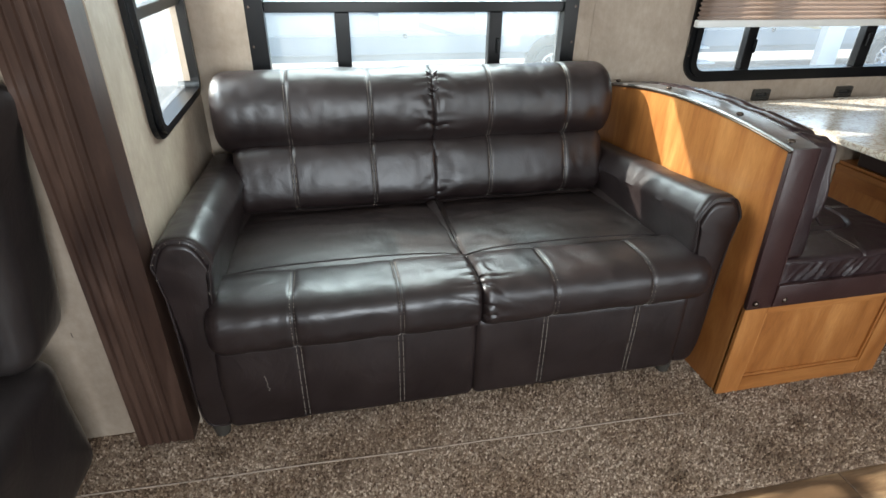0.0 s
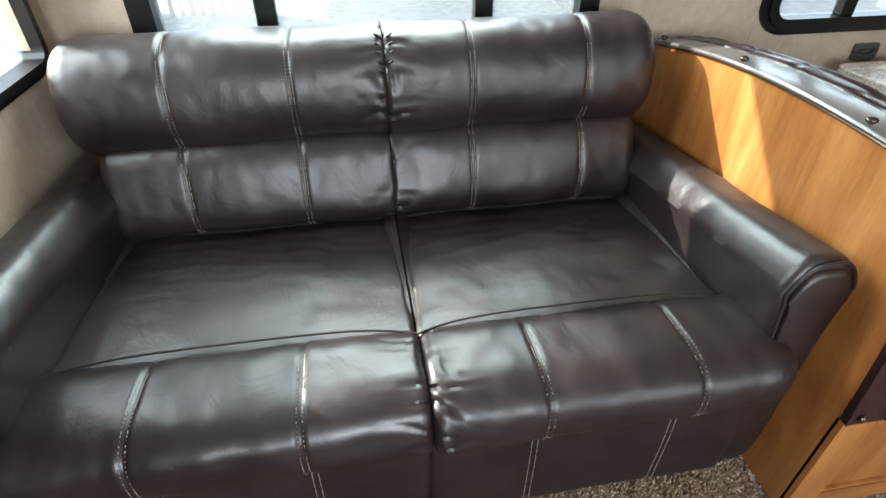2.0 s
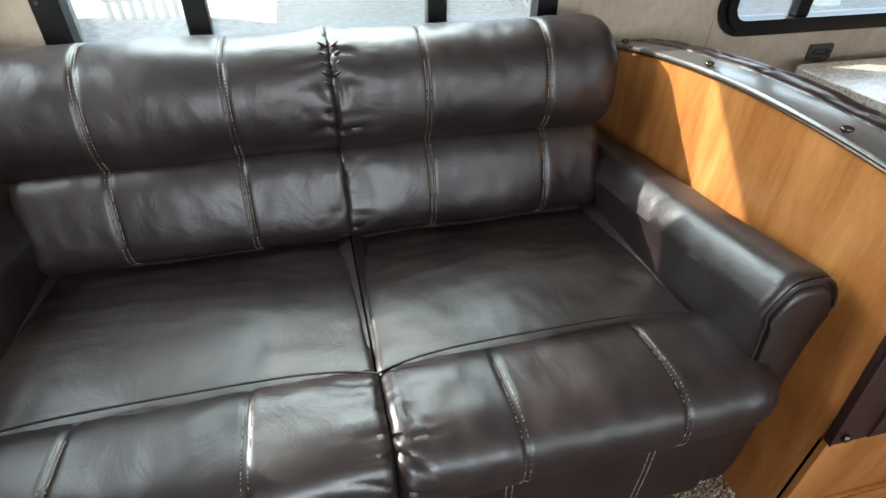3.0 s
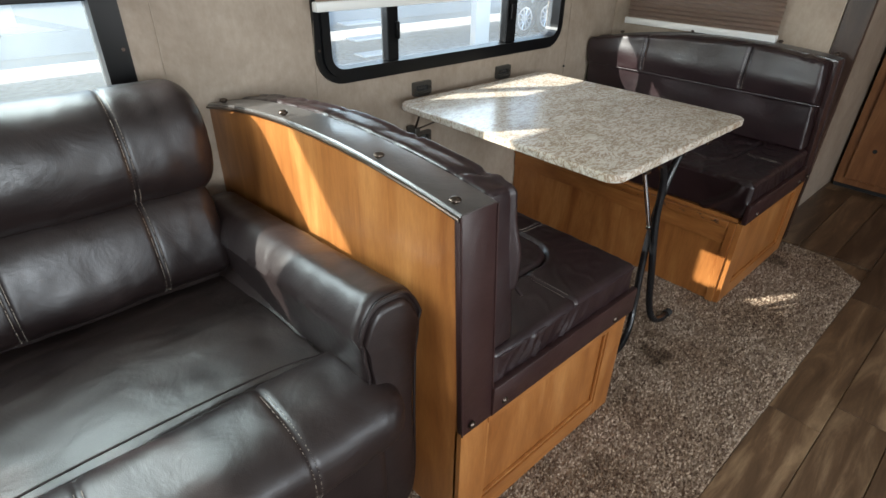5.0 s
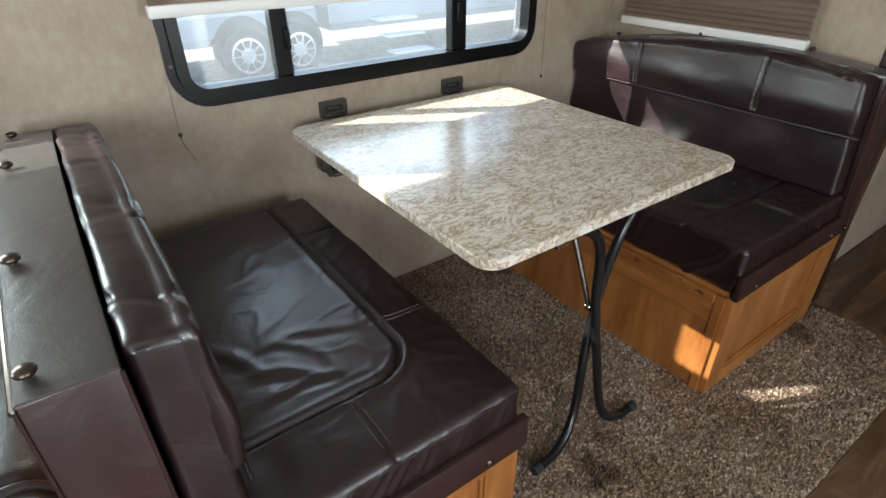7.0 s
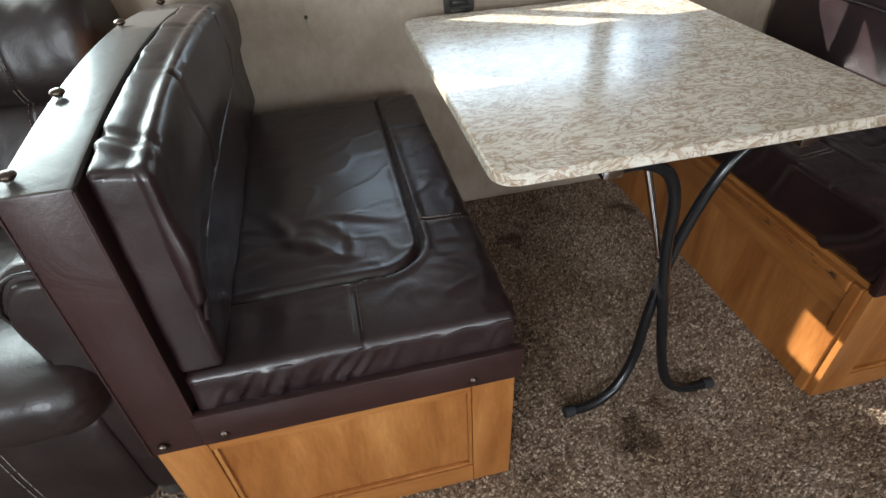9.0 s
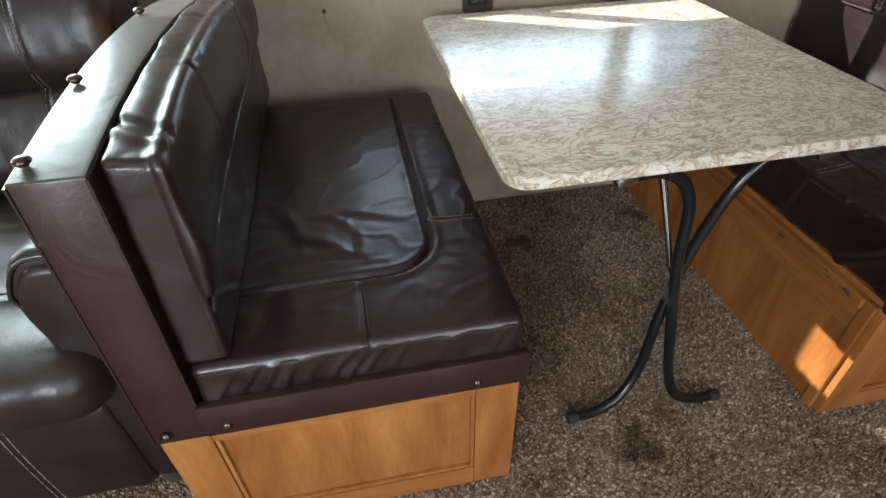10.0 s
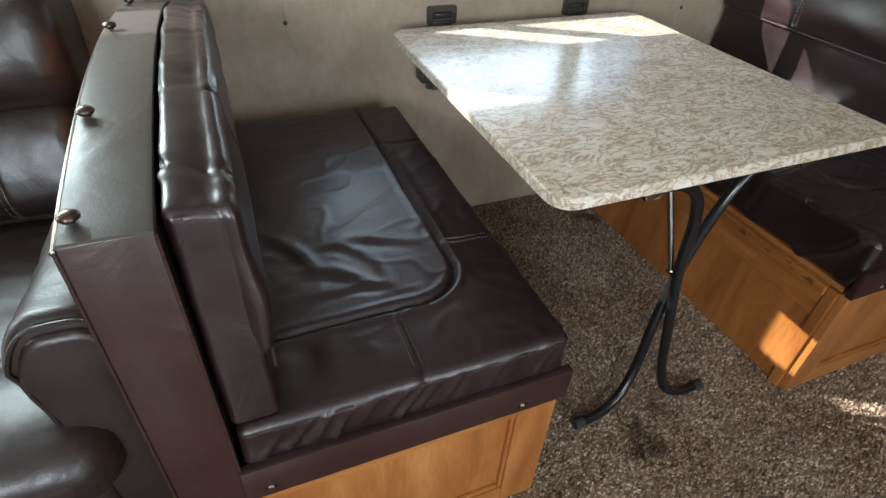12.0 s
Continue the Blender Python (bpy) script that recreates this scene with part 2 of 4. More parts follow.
def make_glass(name, tint, haze):
    m = mat(name, (0.93, 0.96, 0.97), 0.02)
    nt = m.node_tree
    out = nt.nodes["Material Output"]
    tr = node(m, "BsdfTransparent")
    tr.inputs[0].default_value = (*tint, 1)
    dirt = node(m, "BsdfTranslucent")
    dirt.inputs[0].default_value = (0.80, 0.84, 0.86, 1)
    gl = node(m, "BsdfGlossy", Roughness=0.02)
    facing = node(m, "LayerWeight", Blend=0.5)
    power = node(m, "Math")
    power.operation = "POWER"
    power.inputs[1].default_value = 4.0
    join(m, facing, "Facing", power, 0)
    gloss = node(m, "MapRange")
    gloss.inputs["To Min"].default_value, gloss.inputs["To Max"].default_value = 0.02, 0.5
    join(m, power, 0, gloss, "Value")
    n = node(m, "TexNoise", Scale=6.0, Detail=6.0)
    join(m, coords(m), "Vector", n, "Vector")
    rr = node(m, "MapRange")
    rr.inputs["To Min"].default_value, rr.inputs["To Max"].default_value = haze * 0.4, haze
    join(m, n, "Fac", rr, "Value")
    m1 = node(m, "MixShader")
    join(m, rr, "Result", m1, 0)
    join(m, tr, 0, m1, 1)
    join(m, dirt, 0, m1, 2)
    m2 = node(m, "MixShader")
    join(m, gloss, "Result", m2, 0)
    join(m, m1, 0, m2, 1)
    join(m, gl, 0, m2, 2)
    join(m, m2, 0, out, "Surface")
    nt.nodes.remove(bsdf(m))
    return m


GLASS = make_glass("window_glass", (0.95, 0.975, 0.97), 0.08)
# darker glass added high in window_1, out of view, to weaken the sun
SUN_DIM_GLASS = make_glass("sun_dim_pane_glass", (0.52, 0.54, 0.52), 0.06)


def make_shade():
    m = mat("pleated_shade", (0.34, 0.25, 0.20), 0.85)
    out = m.node_tree.nodes["Material Output"]
    tl = node(m, "BsdfTranslucent")
    tl.inputs[0].default_value = (0.45, 0.32, 0.25, 1)
    mx = node(m, "MixShader")
    mx.inputs[0].default_value = 0.35
    n = node(m, "TexNoise", Scale=160.0, Detail=3.0)
    join(m, coords(m, (1, 1, 3)), "Vector", n, "Vector")
    bump(m, n, "Fac", 0.2, 0.001)
    join(m, bsdf(m), 0, mx, 1)
    join(m, tl, 0, mx, 2)
    join(m, mx, 0, out, "Surface")
    return m


SHADE = make_shade()


# ---- mesh helpers ----
ORIGIN = {}


def thing(name, base, label, category, group=""):
    o = new(name)
    o.empty_display_size = 0.1
    o.location = base
    ORIGIN[o] = Vector(base)
    return tagged(o, label=label, category=category, group=group)


def part(name, bm, material, parent=None, label="", smooth=True, kind=""):
    me = bpy.data.meshes.new(name)
    bmesh.ops.recalc_face_normals(bm, faces=bm.faces)
    if parent is not None:
        bmesh.ops.translate(bm, verts=bm.verts, vec=-ORIGIN[parent])
    if smooth:
        for f in bm.faces:
            f.smooth = True
        for e in bm.edges:
            if len(e.link_faces) == 2 and e.calc_face_angle(0) > 0.7:
                e.smooth = False
    bm.to_mesh(me)
    bm.free()
    me.materials.append(material)
    o = new(name, me)
    if parent is not None:
        o.parent = parent
        ORIGIN[o] = ORIGIN[parent]
    return tagged(o, label=label, kind=kind)


def setting(name, bm, material, label="", smooth=False):
    o = part(name, bm, material, None, label, smooth, "structure")
    ORIGIN[o] = Vector((0, 0, 0))
    return o


def box(bm, lo, hi, bevel=0.0, seg=2):
    g = bmesh.ops.create_cube(bm, size=1.0)
    vs = g["verts"]
    c = (Vector(lo) + Vector(hi)) / 2
    d = Vector(hi) - Vector(lo)
    for v in vs:
        v.co = Vector((v.co.x * d.x, v.co.y * d.y, v.co.z * d.z)) + c
    if bevel:
        es = list({e for v in vs for e in v.link_edges})
        bmesh.ops.bevel(bm, geom=es, offset=bevel, segments=seg, profile=0.5, affect="EDGES")
    return bm


def cyl(bm, a, b, r1, r2=None, n=16):
    a, b = Vector(a), Vector(b)
    m = Matrix.Translation((a + b) / 2) @ (b - a).to_track_quat("Z", "Y").to_matrix().to_4x4()
    bmesh.ops.create_cone(bm, cap_ends=True, segments=n, radius1=r1, radius2=r1 if r2 is None else r2, depth=(b - a).length, matrix=m)
    return bm


def smooth_path(pts, n=8):
    pts = [Vector(p) for p in pts]
    ext = [pts[0] * 2 - pts[1]] + pts + [pts[-1] * 2 - pts[-2]]
    out = []
    for i in range(1, len(ext) - 2):
        p0, p1, p2, p3 = ext[i - 1:i + 3]
        for k in range(n):
            t = k / n
            out.append(0.5 * (2 * p1 + (p2 - p0) * t + (2 * p0 - 5 * p1 + 4 * p2 - p3) * t * t + (3 * p1 - p0 - 3 * p2 + p3) * t ** 3))
    out.append(pts[-1])
    return out


def tube(bm, pts, r, n=12):
    rings = []
    up = Vector((0.13, 0.97, 0.21))
    for i, p in enumerate(pts):
        d = (pts[min(i + 1, len(pts) - 1)] - pts[max(i - 1, 0)]).normalized()
        u = d.cross(up).normalized()
        w = d.cross(u)
        rings.append([bm.verts.new(p + r * (math.cos(2 * math.pi * k / n) * u + math.sin(2 * math.pi * k / n) * w)) for k in range(n)])
    for a, b in zip(rings, rings[1:]):
        for k in range(n):
            bm.faces.new((a[k], a[(k + 1) % n], b[(k + 1) % n], b[k]))
    bm.faces.new(rings[0][::-1])
    bm.faces.new(rings[-1])
    return bm


def spaced(a, b, r, step, k):
    n = max(1, round((b - a - 2 * r) / step))
    mid = [a + r + (b - a - 2 * r) * i / n for i in range(n + 1)]
    return [a + r * i / k for i in range(k)] + mid + [b - r + r * i / k for i in range(1, k + 1)]


def rounded(bm, lo, hi, r, step=0.05, k=3, disp=None):
    """A box with edges rounded to r; disp(point, normal) gives how far a point stands out."""
    axes = [spaced(lo[i], hi[i], r, step, k) for i in range(3)]
    verts = {}

    def vert(i, j, l):
        key = (i, j, l)
        if key not in verts:
            p = Vector((axes[0][i], axes[1][j], axes[2][l]))
            q = Vector([min(max(p[c], lo[c] + r), hi[c] - r) for c in range(3)])
            d = (p - q).normalized()
            p = q + d * r
            if disp:
                p = p + d * disp(p, d)
            verts[key] = bm.verts.new(p)
        return verts[key]

    n = [len(a) - 1 for a in axes]
    for c in range(3):
        u, v = [x for x in range(3) if x != c]
        for side in (0, n[c]):
            for a in range(n[u]):
                for b in range(n[v]):
                    quad = []
                    for da, db in ((0, 0), (1, 0), (1, 1), (0, 1)):
                        idx = [0, 0, 0]
                        idx[c], idx[u], idx[v] = side, a + da, b + db
                        quad.append(vert(*idx))
                    bm.faces.new(quad)
    return bm


def superellipse(cy, cz, hy, hz, power, tilt=0.0, n=112):
    out = []
    for k in range(n):
        a = 2 * math.pi * k / n
        c, s = math.cos(a), math.sin(a)
        y = hy * math.copysign(abs(c) ** (2 / power), c)
        z = hz * math.copysign(abs(s) ** (2 / power), s)
        out.append((cy + y * math.cos(tilt) - z * math.sin(tilt), cz + y * math.sin(tilt) + z * math.cos(tilt)))
    return out


def padded(bm, prof, a, b, end_r, seams=(), wrinkle_a=0.0, wrinkle_b=0.0, sag=0.0, step=0.008, axis="x", seed=0.0):
    """A stuffed roll: the closed profile drawn out along an axis, drawn in at its seams, gathered at its ends."""
    cy = sum(p[0] for p in prof) / len(prof)
    cz = sum(p[1] for p in prof) / len(prof)
    n = max(8, round((b - a) / step))
    ra, rb = end_r if isinstance(end_r, tuple) else (end_r, end_r)
    places = {round(a + (b - a) * i / n, 5) for i in range(n + 1)}
    places = {x for x in places if all(abs(x - q) > 0.016 for q in seams)}
    places |= {round(q + o, 5) for q in seams for o in (-0.016, -0.011, -0.0065, -0.0032, 0.0, 0.0032, 0.0065, 0.011, 0.016)}
    places |= {round(v, 5) for k in range(7) for v in (a + ra * (1 - math.cos(k * math.pi / 12)), b - rb * (1 - math.cos(k * math.pi / 12)))}
    rings = []
    for x in sorted(places):
        ea, eb = x - a, b - x
        e, end_r = (ea, ra) if ea < eb else (eb, rb)
        s = math.sqrt(max(0.0, 1 - (1 - min(e / end_r, 1)) ** 2)) if end_r else 1.0
        ring = []
        for k, (py, pz) in enumerate(prof):
            d = Vector((py - cy, pz - cz))
            length = d.length
            d = d / length
            ang = math.atan2(d.y, d.x)
            out = length - end_r * (1 - s)
            for xs in seams:
                out -= 0.005 * math.exp(-((x - xs) / 0.007) ** 2)
            for w, dist in ((wrinkle_a, ea), (wrinkle_b, eb)):
                if w:
                    ph = 3.0 * noise.noise(Vector((ang * 2.2, dist * 9, seed)))
                    wave = abs(math.sin(ang * 8.0 + ph * 1.2))
                    out += w * 0.8 * ((1 - (1 - wave) ** 3 * 1.6) - 0.4) * math.exp(-(dist / 0.055) ** 1.5) * min(1.0, dist / 0.006)
                    out += w * 0.25 * math.sin(ang * 23 + ph * 3.0) * math.exp(-dist / 0.03) * min(1.0, dist / 0.006)
            out += 0.006 * noise.noise(Vector((x * 5.5, py * 7, pz * 7 + seed)))
            out += 0.0022 * noise.noise(Vector((x * 24, py * 15, pz * 15 + seed)))
            out -= sag * max(0.0, 1 - ((x - (a + b) / 2) / ((b - a) / 2)) ** 2) * 0
            q = (cy + d.x * out, cz + d.y * out)
            ring.append(bm.verts.new((x, q[0], q[1]) if axis == "x" else (q[0], x, q[1])))
        rings.append(ring)
    m = len(prof)
    for r1, r2 in zip(rings, rings[1:]):
        for k in range(m):
            bm.faces.new((r1[k], r1[(k + 1) % m], r2[(k + 1) % m], r2[k]))
    bm.faces.new(rings[0][::-1])
    bm.faces.new(rings[-1])
    return bm


def stitches(bm, line, side, length=0.0080, gap=0.0005, w=0.0014, lift=0.0004):
    """Short raised threads along a line of points; side is the way across."""
    pts = [Vector(p) for p in line]
    run, at = 0.0, 0.0
    for a, b in zip(pts, pts[1:]):
        d = b - a
        seg = d.length
        if seg < 1e-6:
            continue
        d = d / seg
        s = Vector(side).normalized()
        up = s.cross(d).normalized()
        t = at
        while t < seg:
            p, q = a + d * t, a + d * min(t + length, seg)
            vs = [bm.verts.new(c) for c in (p - s * w / 2, p + s * w / 2, q + s * w / 2, q - s * w / 2)]
            top = [bm.verts.new(c) for c in (p - s * w / 3 + up * w * 0.7, p + s * w / 3 + up * w * 0.7, q + s * w / 3 + up * w * 0.7, q - s * w / 3 + up * w * 0.7)]
            bm.faces.new(top)
            for i in range(4):
                bm.faces.new((vs[i], vs[(i + 1) % 4], top[(i + 1) % 4], top[i]))
            t += length + gap
        at = t - seg
    return bm


def round_rect(u0, u1, v0, v1, r, n=6):
    out = []
    for cu, cv, a0 in ((u1 - r, v1 - r, 0), (u0 + r, v1 - r, 90), (u0 + r, v0 + r, 180), (u1 - r, v0 + r, 270)):
        for k in range(n + 1):
            a = radians(a0 + 90 * k / n)
            out.append((cu + r * math.cos(a), cv + r * math.sin(a)))
    return out


def ring(bm, outer, inner, place, d0, d1):
    """A frame between two outlines of equal count; place(u, v, d) puts it in the world."""
    n = len(outer)
    o0, i0, o1, i1 = ([bm.verts.new(place(u, v, d)) for u, v in line] for line, d in ((outer, d0), (inner, d0), (outer, d1), (inner, d1)))
    for k in range(n):
        j = (k + 1) % n
        bm.faces.new((o0[k], o0[j], i0[j], i0[k]))
        bm.faces.new((o1[k], i1[k], i1[j], o1[j]))
        bm.faces.new((o0[k], o1[k], o1[j], o0[j]))
        bm.faces.new((i0[k], i0[j], i1[j], i1[k]))
    return bm


def wall_mesh(u_cuts, v_cuts, holes, place, thick):
    bm = bmesh.new()
    us = sorted(set(u_cuts) | {h[0] for h in holes} | {h[1] for h in holes})
    vs = sorted(set(v_cuts) | {h[2] for h in holes} | {h[3] for h in holes})
    vert = {}

    def v(i, j, d):
        if (i, j, d) not in vert:
            vert[i, j, d] = bm.verts.new(place(us[i], vs[j], d))
        return vert[i, j, d]

    def solid(i, j):
        if not (0 <= i < len(us) - 1 and 0 <= j < len(vs) - 1):
            return False
        cu, cv = (us[i] + us[i + 1]) / 2, (vs[j] + vs[j + 1]) / 2
        return not any(h[0] < cu < h[1] and h[2] < cv < h[3] for h in holes)

    for i in range(len(us) - 1):
        for j in range(len(vs) - 1):
            if not solid(i, j):
                continue
            for d in (0, thick):
                bm.faces.new((v(i, j, d), v(i + 1, j, d), v(i + 1, j + 1, d), v(i, j + 1, d)))
            for di, dj, a, b in ((-1, 0, (i, j), (i, j + 1)), (1, 0, (i + 1, j), (i + 1, j + 1)), (0, -1, (i, j), (i + 1, j)), (0, 1, (i, j + 1), (i + 1, j + 1))):
                if not solid(i + di, j + dj):
                    bm.faces.new((v(*a, 0), v(*b, 0), v(*b, thick), v(*a, thick)))
    return bm


# ---- plan ----
XL, XR, WALL = -0.17, 3.76, 2.52
MAIN_L, MAIN_R = 1.60, 1.49
FRONT, CARPET_EDGE, TOP = -1.05, 1.035, 2.0
WEST, EAST = -2.3, 5.3
WIN1 = (0.10, 1.32, 0.80, 1.77)
WIN2 = (1.98, 3.24, 0.87, 1.50)
WINL = (1.85, 2.39, 0.89, 1.61)
WINR = (1.72, 2.38, 1.00, 1.55)

# ---- shell ----
setting("wall_north", wall_mesh([XL - 0.05, XR + 0.05], [-0.05, TOP], [WIN1, WIN2], lambda u, v, d: (u, WALL + d, v), 0.05), WALLPAPER, "beige mottled wallpaper wall with two windows")
setting("wall_slide_west", wall_mesh([MAIN_L, WALL], [0, TOP], [WINL], lambda u, v, d: (XL - d, u, v), 0.05), WALLPAPER, "short beige side wall of the slide-out")
setting("wall_slide_east", wall_mesh([MAIN_R, WALL], [0, TOP], [WINR], lambda u, v, d: (XR + d, u, v), 0.05), WALLPAPER, "short beige side wall of the slide-out")
setting("wall_main_west", wall_mesh([WEST, XL - 0.05], [0, TOP], [], lambda u, v, d: (u, MAIN_L + d, v), 0.05), WALLPAPER)
setting("wall_main_east", wall_mesh([XR + 0.05, EAST], [0, TOP], [], lambda u, v, d: (u, MAIN_R + d, v), 0.05), WALLPAPER)
setting("wall_west", wall_mesh([FRONT, MAIN_L], [0, TOP], [], lambda u, v, d: (WEST - d, u, v), 0.05), WALLPAPER)
setting("wall_east", wall_mesh([FRONT, MAIN_R], [0, TOP], [], lambda u, v, d: (EAST + d, u, v), 0.05), WALLPAPER)
# both openings are unseen, cut only for the added fill lamps
setting("wall_south", wall_mesh([WEST, EAST], [0, TOP], [(0.0, 1.2, 1.0, 1.7), (2.25, 2.95, 0.1, 1.95)], lambda u, v, d: (u, FRONT - d, v), 0.05), WALLPAPER)
setting("ceiling", box(bmesh.new(), (WEST, FRONT, TOP), (EAST, WALL + 0.05, TOP + 0.05)), CEIL)
setting("floor", box(bmesh.new(), (WEST, FRONT, -0.06), (EAST, WALL, -0.012)), PLANK)

bm = bmesh.new()
for z0, z1 in ((-0.012, -0.003),):
    low = [(WEST, CARPET_EDGE), (3.66, CARPET_EDGE), (3.80, 1.20), (3.80, 1.40), (3.755, 1.40), (3.755, WALL - 0.002), (XL, WALL - 0.002), (XL, MAIN_L - 0.002), (WEST, MAIN_L - 0.002)]
    a = [bm.verts.new((x, y, z0)) for x, y in low]
    b = [bm.verts.new((x, y, z1)) for x, y in low]
    bm.faces.new(a[::-1])
    bm.faces.new(b)
    for i in range(len(low)):
        j = (i + 1) % len(low)
        bm.faces.new((a[i], a[j], b[j], b[i]))
carpet = setting("carpet", bm, CARPET, "speckled beige and brown shag carpet")


def fascia(name, x0, x1, y, depth, mirror):
    """The fluted dark board that trims the end of the slide-out."""
    bm = bmesh.new()
    w = x1 - x0
    prof = []
    flat = 0.26
    nf = 5
    for k in range(nf):
        a = (1 - flat) * k / nf
        b = (1 - flat) * (k + 1) / nf
        prof += [(a + 0.003, 0.0), (a + (b - a) * 0.62, 0.0), (a + (b - a) * 0.74, 0.006), (b - (b - a) * 0.10, 0.006)]
    prof += [(1 - flat, 0.0), (1.0, 0.0)]
    if mirror:
        prof = [(1 - u, d) for u, d in prof][::-1]
    pts = [(x0 + u * w, y + d) for u, d in prof] + [(x1, y + depth), (x0, y + depth)]
    lo = [bm.verts.new((px, py, 0.03)) for px, py in pts]
    hi = [bm.verts.new((px, py, TOP)) for px, py in pts]
    bm.faces.new(lo)
    bm.faces.new(hi[::-1])
    for i in range(len(pts)):
        j = (i + 1) % len(pts)
        bm.faces.new((lo[i], lo[j], hi[j], hi[i]))
    return setting(name, bm, FASCIA, "dark brown fluted wood-grain trim board")


fascia("trim_west", -0.325, -0.172, 1.505, 0.09, False)
fascia("trim_east", 3.765, 3.80, 1.395, 0.09, True)


# ---- windows ----
def window(name, place, u0, u1, v0, v1, r, w, bars, transom=None, depth=0.02, catches=()):
    fr = setting(name, ring(bmesh.new(), round_rect(u0, u1, v0, v1, r), round_rect(u0 + w * 0.45, u1 - w * 0.45, v0 + w * 0.45, v1 - w * 0.45, max(r - w * 0.45, 0.01)), place, -depth * 0.5, 0.0), BLACK, "black aluminium window frame")
    part("window_frame", ring(bmesh.new(), round_rect(u0 + w * 0.42, u1 - w * 0.42, v0 + w * 0.42, v1 - w * 0.42, max(r - w * 0.42, 0.012)), round_rect(u0 + w, u1 - w, v0 + w, v1 - w, max(r - w, 0.01)), place, -depth, 0.045), BLACK, fr, smooth=False)

    def bar(a, b, c, d, d0=-0.012, d1=0.03):
        bm = bmesh.new()
        p, q = Vector(place(a, c, d0)), Vector(place(b, d, d1))
        lo = [min(p[i], q[i]) for i in range(3)]
        hi = [max(p[i], q[i]) for i in range(3)]
        return box(bm, lo, hi, 0.003, 1)

    cells = [u0 + w] + [c for bb in bars for c in bb] + [u1 - w]
    top = transom[0] if transom else v1 - w
    for a, b in bars:
        part("mullion", bar(a, b, v0 + w, top), BLACK, fr, smooth=False)
    if transom:
        part("transom", bar(u0 + w, u1 - w, transom[0], transom[1], -0.016, 0.034), BLACK, fr, smooth=False)
        split = 1.53
        part("pane", bar(u0 + w, u1 - w, transom[1], split, 0.010, 0.013), GLASS, fr, smooth=False)
        part("pane", bar(u0 + w, u1 - w, split, v1 - w, 0.010, 0.013), SUN_DIM_GLASS if bars else GLASS, fr, "unseen upper pane, darkened over the sofa to dim the sun", smooth=False)
    for i in range(0, len(cells), 2):
        p = part("pane", bar(cells[i], cells[i + 1], v0 + w, top, 0.018, 0.021), GLASS, fr, smooth=False)
    for cu, cv in catches:
        part("latch", bar(cu - 0.008, cu + 0.008, cv - 0.03, cv + 0.03, -0.026, -0.012), BLACK, fr)
    for i, (su, sv) in enumerate([(u0 + w * 0.22, v0 + 0.12 + k * 0.14) for k in range(5)] + [(u1 - w * 0.22, v0 + 0.12 + k * 0.14) for k in range(5)]):
        if sv < v1 - 0.05:
            part("screw", cyl(bmesh.new(), place(su, sv, -depth * 0.5 - 0.002), place(su, sv, -depth * 0.5 + 0.002), 0.0045, n=8), BOLT, fr)
    return fr


north = lambda u, v, d: (u, WALL + d, v)
west = lambda u, v, d: (XL - d, u, v)
east = lambda u, v, d: (XR + d, u, v)
window("window_1", north, 0.042, 1.378, 0.75, 1.84, 0.05, 0.068, [(0.37, 0.425), (0.993, 1.048)], (1.13, 1.168), 0.03, [(1.035, 1.0)])
window("window_2", north, 1.935, 3.287, 0.822, 1.56, 0.10, 0.052, [(2.235, 2.285), (2.88, 2.945)], None, 0.026, [(2.275, 0.98), (2.905, 1.0)])
window("window_3", west, 1.81, 2.43, 0.855, 1.65, 0.07, 0.038, [], (1.17, 1.20), 0.03)
window("window_4", east, 1.715, 2.395, 0.985, 1.56, 0.05, 0.03, [], None, 0.02)


def shade(name, place, u0, u1, v0, v1, d, pleat=0.019):
    t = thing(name, place((u0 + u1) / 2, v0, d), "taupe pleated cellular shade half lowered, with a white bottom rail", "window shade")
    bm = bmesh.new()
    p, q = Vector(place(u0 - 0.006, v0, d - 0.018)), Vector(place(u1 + 0.006, v0 + 0.03, d + 0.012))
    box(bm, [min(p[i], q[i]) for i in range(3)], [max(p[i], q[i]) for i in range(3)], 0.004)
    part("bottom_rail", bm, WHITE, t, "white plastic rail")
    bm = bmesh.new()
    n = int((v1 - v0 - 0.03) / pleat * 2)
    rows = []
    for k in range(n + 1):
        v = v0 + 0.03 + k * pleat / 2
        off = 0.009 if k % 2 else -0.009
        rows.append([bm.verts.new(place(u0 + (u1 - u0) * i / 24, v + 0.0012 * noise.noise(Vector((i * 0.7, k, 0))), d + off + 0.002 * noise.noise(Vector((i * 0.4, k * 0.8, 3))))) for i in range(25)])
    for a, b in zip(rows, rows[1:]):
        for i in range(24):
            bm.faces.new((a[i], a[i + 1], b[i + 1], b[i]))
    part("fabric", bm, SHADE, t, smooth=False)
    return t


shade("window_shade", north, 1.925, 3.30, 1.067, 1.62, -0.05)
shade("window_shade", east, 1.69, 2.41, 0.905, 1.62, -0.05)


# ---- sofa ----
sofa = thing("sofa", (0.69, 1.9, 0), "dark brown leather loveseat with pale double stitching beside a wooden booth", "sofa")
MID = 0.70
HALVES = ((-0.045, MID + 0.003, (0.17, 0.465)), (MID - 0.003, 1.415, (0.925, 1.24)))


